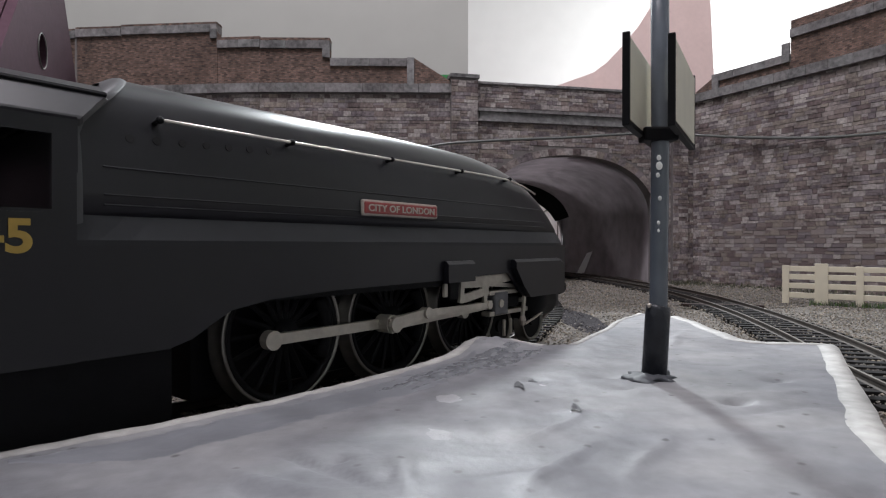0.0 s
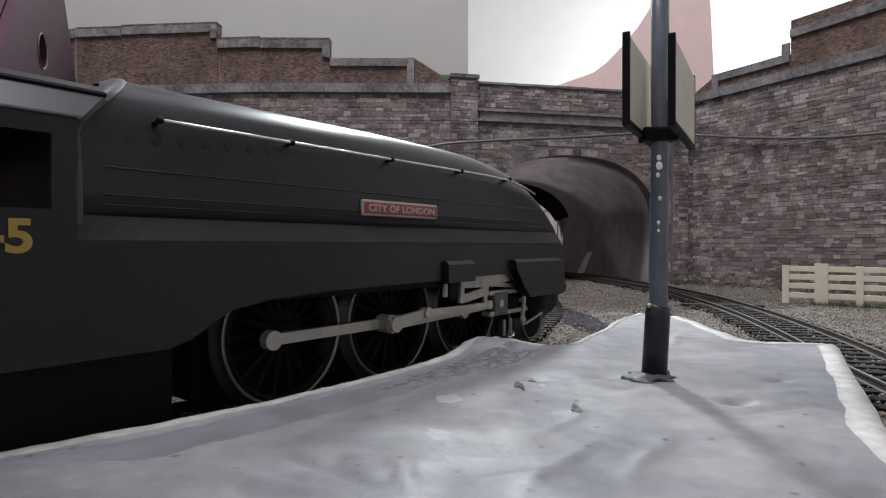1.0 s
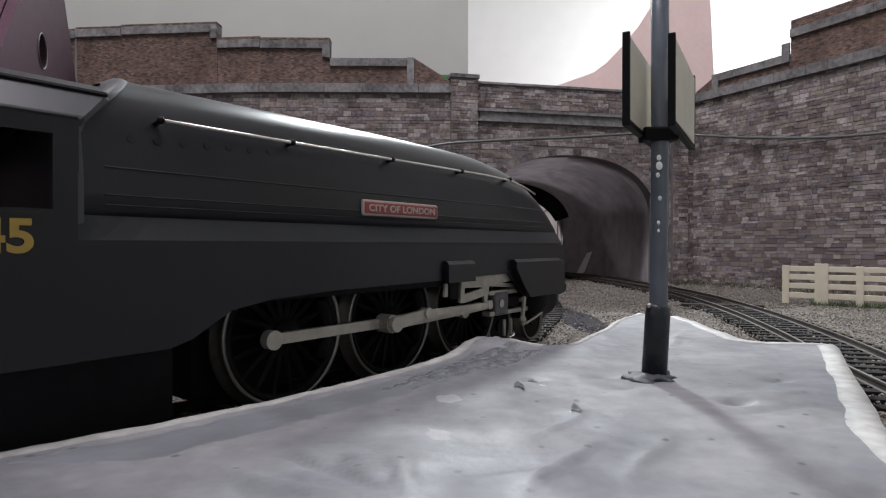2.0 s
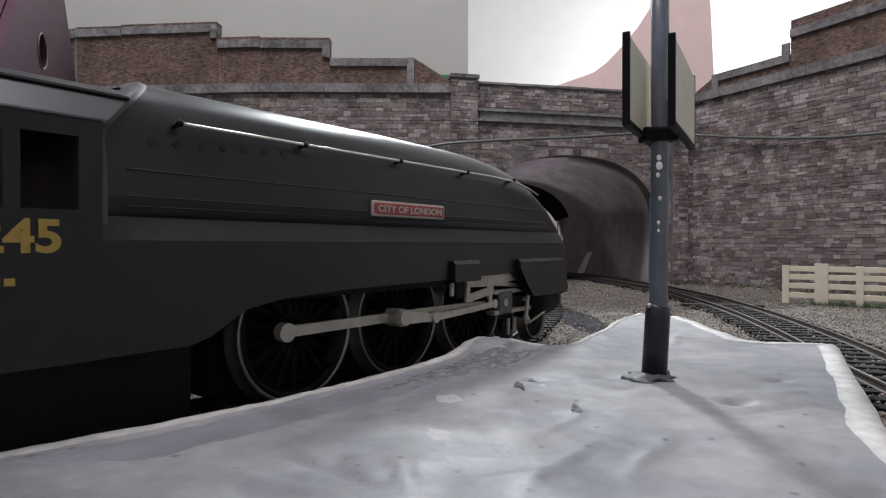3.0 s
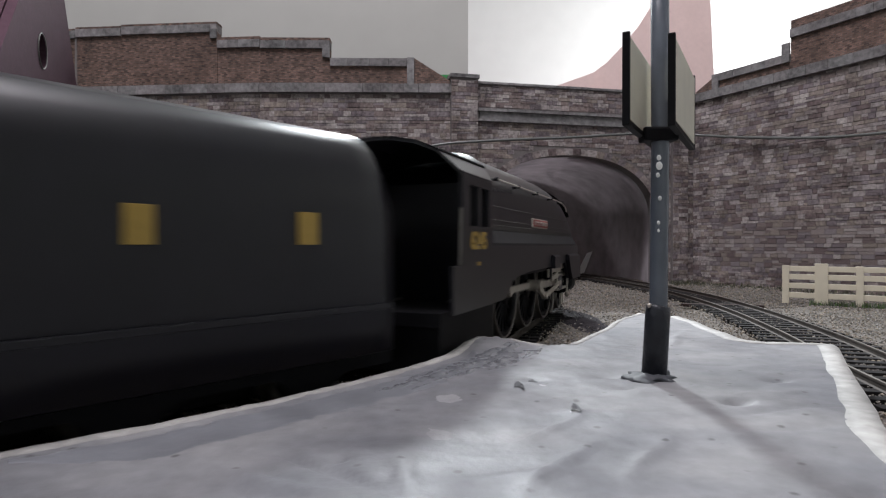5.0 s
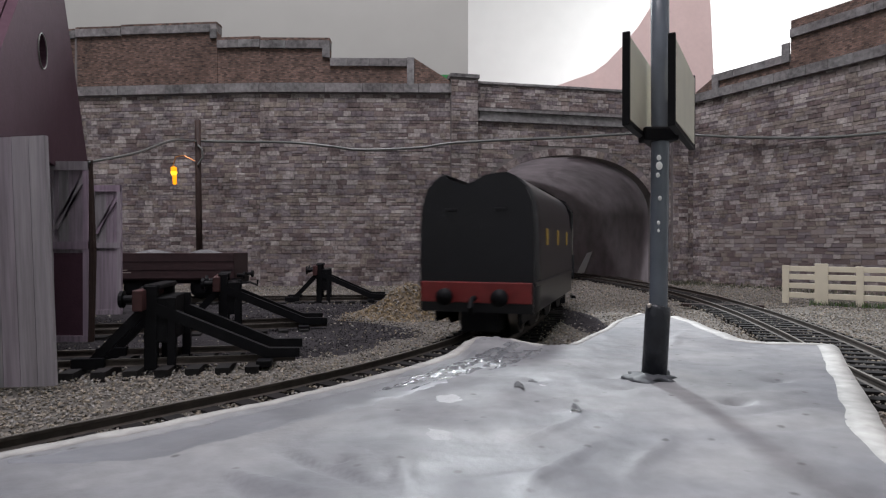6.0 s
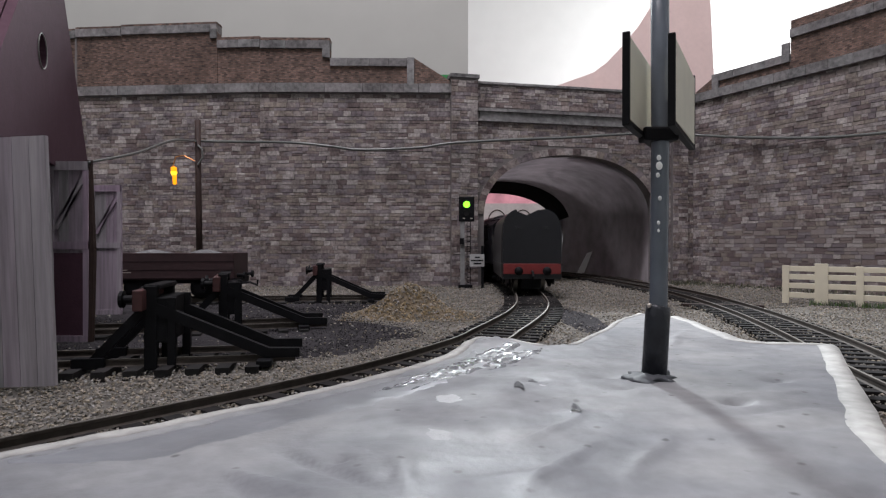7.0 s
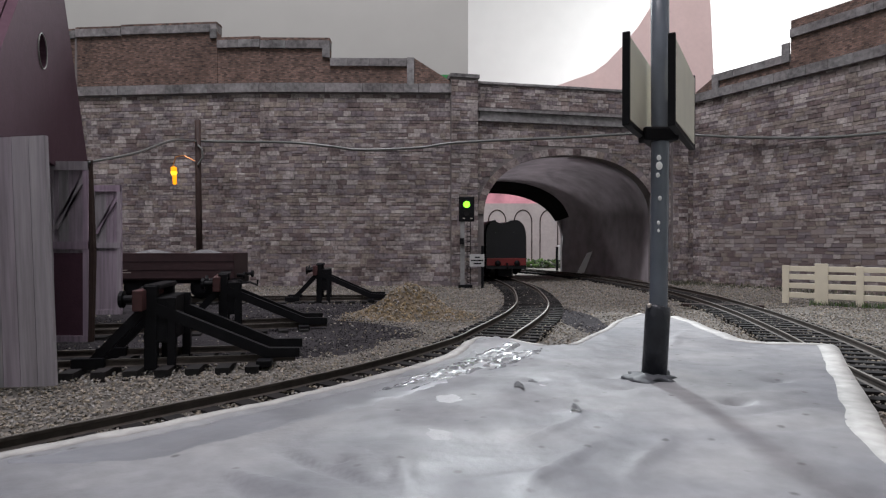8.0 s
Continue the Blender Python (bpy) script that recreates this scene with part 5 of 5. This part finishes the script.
    for x0, x1 in ((-50.3, -49.3), (-48.9, -47.8)):
        part("small_lettering", box(x0, -SIDE - 0.55, 24.9, x1, -SIDE - 0.45, 25.8), M_GOLD, ob, "tiny gold lettering")
    # wheels
    for x in (0, 29, 58):
        for y in (-9.6, 9.6):
            wheel(ob, "driving_wheel", x, y, WHEEL_R, 18, PIN_R, 0)
    for x, r in ((76, 6.4), (95, 6.4), (-40, 7.4)):
        for y in (-8.6, 8.6):
            wheel(ob, "carrying_wheel", x, y, r, 0)
    # rods, built round their rear pin
    def rod(name, n, w0, w1, y0, y1, ends):
        bm = prism([(0, -w0), (n, -w1), (n, w1), (0, w0)], y0, y1)
        for x, r in ends:
            tube([(x, y0 - 0.7, 0), (x, y1 + 0.1, 0)], r, 16, bm)
        return part(name, bm, M_STEEL, ob, "grey steel rod", smooth=False)
    coupling = rod("coupling_rod", 58, 1.0, 1.0, -13.3, -12.2, ((0, 1.75), (29, 2.0), (58, 1.7)))
    main = rod("connecting_rod", 43, 1.4, 1.0, -15.0, -13.9, ((0, 2.0), (43, 1.5)))
    crank = prism([(-1.4, -1.5), (10.8, -0.9), (10.8, 0.9), (-1.4, 1.5)], -16.4, -15.2)
    tube([(0, -17, 0), (0, -13, 0)], 1.7, 14, crank)
    tube([(10.8, -17.1, 0), (10.8, -15, 0)], 1.3, 12, crank)
    ret = part("return_crank", crank, M_STEEL, ob, "bright steel return crank")
    ecc = prism([(0, -0.8), (25, -0.7), (25, 0.7), (0, 0.8)], -17.0, -16.4)
    tube([(25, -17.2, 0), (25, -16, 0)], 1.1, 12, ecc)
    ecc = part("eccentric_rod", ecc, M_STEEL, ob, "grey steel rod")
    cross = part("crosshead", box(-3, -15.8, -3.2, 4, -12.6, 3.2, 0.5), mat("oily_steel", (0.10, 0.10, 0.11), 0.5, metal=0.3, vary=0.4), ob, "dark oily crosshead")
    part("crosshead_boss", tube([(0, -16.1, 0), (0, -15.6, 0)], 1.1, 14), M_STEEL, cross)
    part("piston_rod", tube([(3, -14, 0), (20, -14, 0)], 0.7, 8), M_STEEL, cross)
    for z in (17.0, 11.4):
        part("slide_bar", box(62, -15.6, z - 0.6, 84, -12.8, z + 0.6, 0.2), M_STEEL, ob, "steel slide bar")
    # pierced plate: a tapering top bar, a sloping lower bar and two uprights
    for pts in ([(48.4, 21.6), (48.4, 19.2), (58.5, 18.9), (74.6, 20.2), (75.8, 22.2)], [(47.7, 15.7), (48.2, 17.4), (60.0, 18.9), (61.0, 17.0), (49.0, 15.4)], [(47.9, 16.4), (49.4, 16.4), (49.8, 20.0), (48.3, 20.0)], [(57.6, 17.4), (60.2, 17.4), (61.2, 20.0), (57.4, 20.0)], [(58.2, 13.4), (59.5, 13.4), (60.0, 17.6), (58.4, 17.6)]):
        part("gear_bracket", prism(pts, -16.5 + 0.02 * pts[0][1], -15.4), M_STEEL, ob, "pale pierced valve gear bracket")
    part("bracket_block", box(43.5, -16.3, 16.6, 47.2, -13.4, 21.4, 0.4), M_PLASTIC, ob)
    part("bracket_tab", box(41.6, -16.2, 17.4, 42.9, -15.4, 20.6, 0.2), M_STEEL, ob)
    part("radius_rod", prism([(61, 19.0), (78, 17.6), (78, 18.6), (61, 20.2)], -15.1, -14.2), M_STEEL, ob)
    part("combination_lever", prism([(76.0, 8.4), (77.2, 8.4), (79.2, 20), (78.1, 20)], -17.2, -16.5), M_STEEL, ob)
    part("lever_drop", tube([(76.6, -17.0, 9.8), (76.6, -17.0, 8.6), (76.6, -17.0, 7.2)], [0.7, 1.1, 0.6], 8), M_SILVER, ob, "bright pin end")
    for x in (69, 72.5):
        part("drain_cock", tube([(x, -15.6, 5.0), (x, -15.6, 9.4)], 0.5, 6), M_STEEL, ob)
    part("gear_block", box(70.5, -15.4, 12.6, 77.5, -12.6, 15.6, 0.4), M_PLASTIC, ob)
    part("cylinder", tube([(82, -12.4, 13.0), (97, -12.4, 13.0)], 4.8, 20), M_PLASTIC, ob, "black cylinder", smooth=True)
    part("drain_pipe", tube([(96.7, -15.4, 14.5), (95.6, -15.5, 12.6), (93, -15.5, 10.7), (89.5, -15.5, 9.2), (85.9, -15.5, 8.2), (80.9, -15.5, 7.1)], 0.35, 6), M_SILVER, ob, "thin bright drain pipe")
    return ob, coupling, main, ret, cross, ecc


def tender():
    ob = thing("tender", "black streamlined tender with a red rear beam", "tender")
    prof = [(18.0, 9), (18.2, 20), (18.1, 36), (17.4, 43), (15.6, 47.8), (12.6, 50.8), (10, 52.0)]
    for sg in (-1, 1):
        rows = []
        for x in (-54, -40, 0, 40, 45, 48.5):
            cut = 0 if x < 47 else 5
            rows.append([(x, sg * a, b - (cut if b > 40 else 0)) for a, b in prof] + [(x, sg * (a - 1.0), b - (cut if b > 40 else 0) - 0.4) for a, b in prof[::-1]])
        bm = loft(rows)
        bmesh.ops.recalc_face_normals(bm, faces=bm.faces)
        sd = part("side_sheet", bm, M_BLACK, ob, "black curved tender side", smooth=True)
        part("side_ledge", box(-54, min(sg * 17.9, sg * 18.8), 17.2, 48, max(sg * 17.9, sg * 18.8), 18.4, 0.2), M_BLACK, sd)
        for i, x in enumerate((-28, 0, 28)):
            if sg < 0:
                part("gold_letter", box(x - 2.0, -18.5, 29.8, x + 2.0, -18.0, 35.4, 0.1), M_GOLD, sd, "gold letter block")
        part("frame_plate", prism([(-52, 9), (52, 9), (52, 5.5), (40, 5.5), (36, 3), (28, 3), (24, 6.2), (8, 6.2), (4, 3), (-4, 3), (-8, 6.2), (-24, 6.2), (-28, 3), (-36, 3), (-40, 5.5), (-52, 5.5)], sg * 13.6 - 0.5, sg * 13.6 + 0.5), M_PLASTIC, ob, "black tender frame")
        b = part("buffer", tube([(-54, sg * 8.6, 14), (-58.5, sg * 8.6, 14), (-58.6, sg * 8.6, 14), (-60, sg * 8.6, 14)], [1.6, 1.5, 2.7, 2.6], 14), M_PLASTIC, ob, smooth=True)
        for x in (-32, 0, 32):
            wheel(ob, "tender_wheel", x, sg * 8.6, 7.2, 0)
    rear = [(-18.0, 9), (18.0, 9)] + [(a, b) for a, b in prof[1:]] + [(9, 50.6), (3.5, 48.4), (0.5, 49.6), (-3, 51.4), (-7, 52.0)] + [(-a, b) for a, b in prof[:0:-1]]
    r = part("rear_panel", prism(rear, -54.6, -53.6, "x"), M_BLACK, ob, "flat black tender rear")
    for sg in (-1, 1):
        part("lamp_iron", box(-55.4, sg * 8 - 1.8, 40.4, -54.5, sg * 8 + 1.8, 41.2, 0.1), M_BLACK, r)
    part("front_panel", box(46, -16.4, 10, 47, 16.4, 40), M_BLACK, ob)
    bm = bmesh.new()
    bmesh.ops.create_grid(bm, x_segments=40, y_segments=14, size=1)
    for v in bm.verts:
        x, y = v.co.x * 50 - 3.5, v.co.y * 15.6
        v.co = (x, y, 41 + 1.5 * noise.noise((x * 0.3, y * 0.3, 8)))
    part("coal", bm, M_DEEP_BLACK, ob, "black coal load")
    part("tank_floor", box(-53, -16, 9, 46, 16, 12), M_PLASTIC, ob)
    part("buffer_beam", box(-55.4, -17.6, 12.0, -54.3, 17.6, 18.4, 0.25), M_RED, ob, "dull red buffer beam")
    part("coupling_hook", tube([(-55, 0, 13.6), (-59, 0, 13.4), (-60.5, 0, 11), (-59, 0, 9)], 0.8, 6), M_PLASTIC, ob)
    part("under_frame", box(-50, -6, 2.4, 46, 6, 10), M_PLASTIC, ob)
    return ob


LOCO, ROD, MAINROD, RETURN, CROSS, ECCENTRIC = loco()
TENDER = tender()
START = 336.4
RUN = [(0, 336.4), (1.7, 336.4), (2.3, 336.8), (2.8, 338.2), (3.0, 339.3), (3.5, 342.2), (3.9, 348.6), (4.0, 350.3), (4.2, 357.0), (4.5, 374.8), (4.7, 393.5), (5.0, 428), (5.4, 485), (5.8, 554), (6.0, 594), (6.1, 615), (6.3, 655), (6.6, 713), (7.0, 783), (7.2, 815), (7.6, 876), (8.0, 939)]


def run_at(t):
    """How far the rear driving axle has come, by a smooth rise through RUN."""
    ts, ss = [a for a, _ in RUN], [b for _, b in RUN]
    n = len(ts)
    d = [(ss[i + 1] - ss[i]) / (ts[i + 1] - ts[i]) for i in range(n - 1)]
    m = [d[0]] + [0 if d[i - 1] * d[i] <= 0 else 2 * d[i - 1] * d[i] / (d[i - 1] + d[i]) for i in range(1, n - 1)] + [d[-1]]
    i = min(max(k for k in range(n) if ts[k] <= t), n - 2)
    h = ts[i + 1] - ts[i]
    u = (t - ts[i]) / h
    return (1 + 2 * u) * (1 - u) ** 2 * ss[i] + u * (1 - u) ** 2 * h * m[i] + u * u * (3 - 2 * u) * ss[i + 1] + u * u * (u - 1) * h * m[i + 1]


def on_track(s, front, back):
    a, b = MAIN.at(s + front), MAIN.at(s + back)
    h = math.atan2(a[1] - b[1], a[0] - b[0])
    x, y = b[0] - back * math.cos(h), b[1] - back * math.sin(h)
    return pose(x * MM, y * MM, 0, 0, 0, math.degrees(h))


def motions():
    slow = [0.0, 1.7] + [2.0 + i / 10 for i in range(61)]
    quick = [0.0, 1.7] + [2.0 + i / 30 for i in range(181)]
    walk(LOCO, [(t, on_track(run_at(t), 60, -35)) for t in slow])
    walk(TENDER, [(t, on_track(run_at(t) - 121, 25, -25)) for t in slow])
    for w, x, y, z, r, _ in ROLLING:
        walk(w, [(t, pose(x * MM, y * MM, z * MM, 0, math.degrees((run_at(t) - START) / r), 0)) for t in quick])

    def pin(t):
        a = math.radians(186) - (run_at(t) - START) / WHEEL_R
        return PIN_R * math.cos(a), WHEEL_R + PIN_R * math.sin(a)

    def crank_turn(t):
        return math.degrees((run_at(t) - START) / WHEEL_R) - 8

    def rod_pose(t):
        x, z = pin(t)
        return pose(x * MM, 0, z * MM)

    def main_pose(t):
        x, z = pin(t)
        return pose((29 + x) * MM, 0, z * MM, 0, math.degrees(math.asin((z - 14) / 43)), 0)

    def return_pose(t):
        x, z = pin(t)
        return pose((29 + x) * MM, 0, z * MM, 0, crank_turn(t), 0)

    def eccentric_pose(t):
        x, z = pin(t)
        q = math.radians(-crank_turn(t))
        x, z = 29 + x + 10.8 * math.cos(q), z + 10.8 * math.sin(q)
        return pose(x * MM, 0, z * MM, 0, math.degrees(math.asin((z - 14.2) / 25)), 0)

    def cross_pose(t):
        x, z = pin(t)
        return pose((29 + x + math.sqrt(43 ** 2 - (z - 14) ** 2)) * MM, 0, 14 * MM)
    for ob, f in ((ROD, rod_pose), (MAINROD, main_pose), (RETURN, return_pose), (ECCENTRIC, eccentric_pose), (CROSS, cross_pose)):
        walk(ob, [(t, f(t)) for t in quick])


motions()
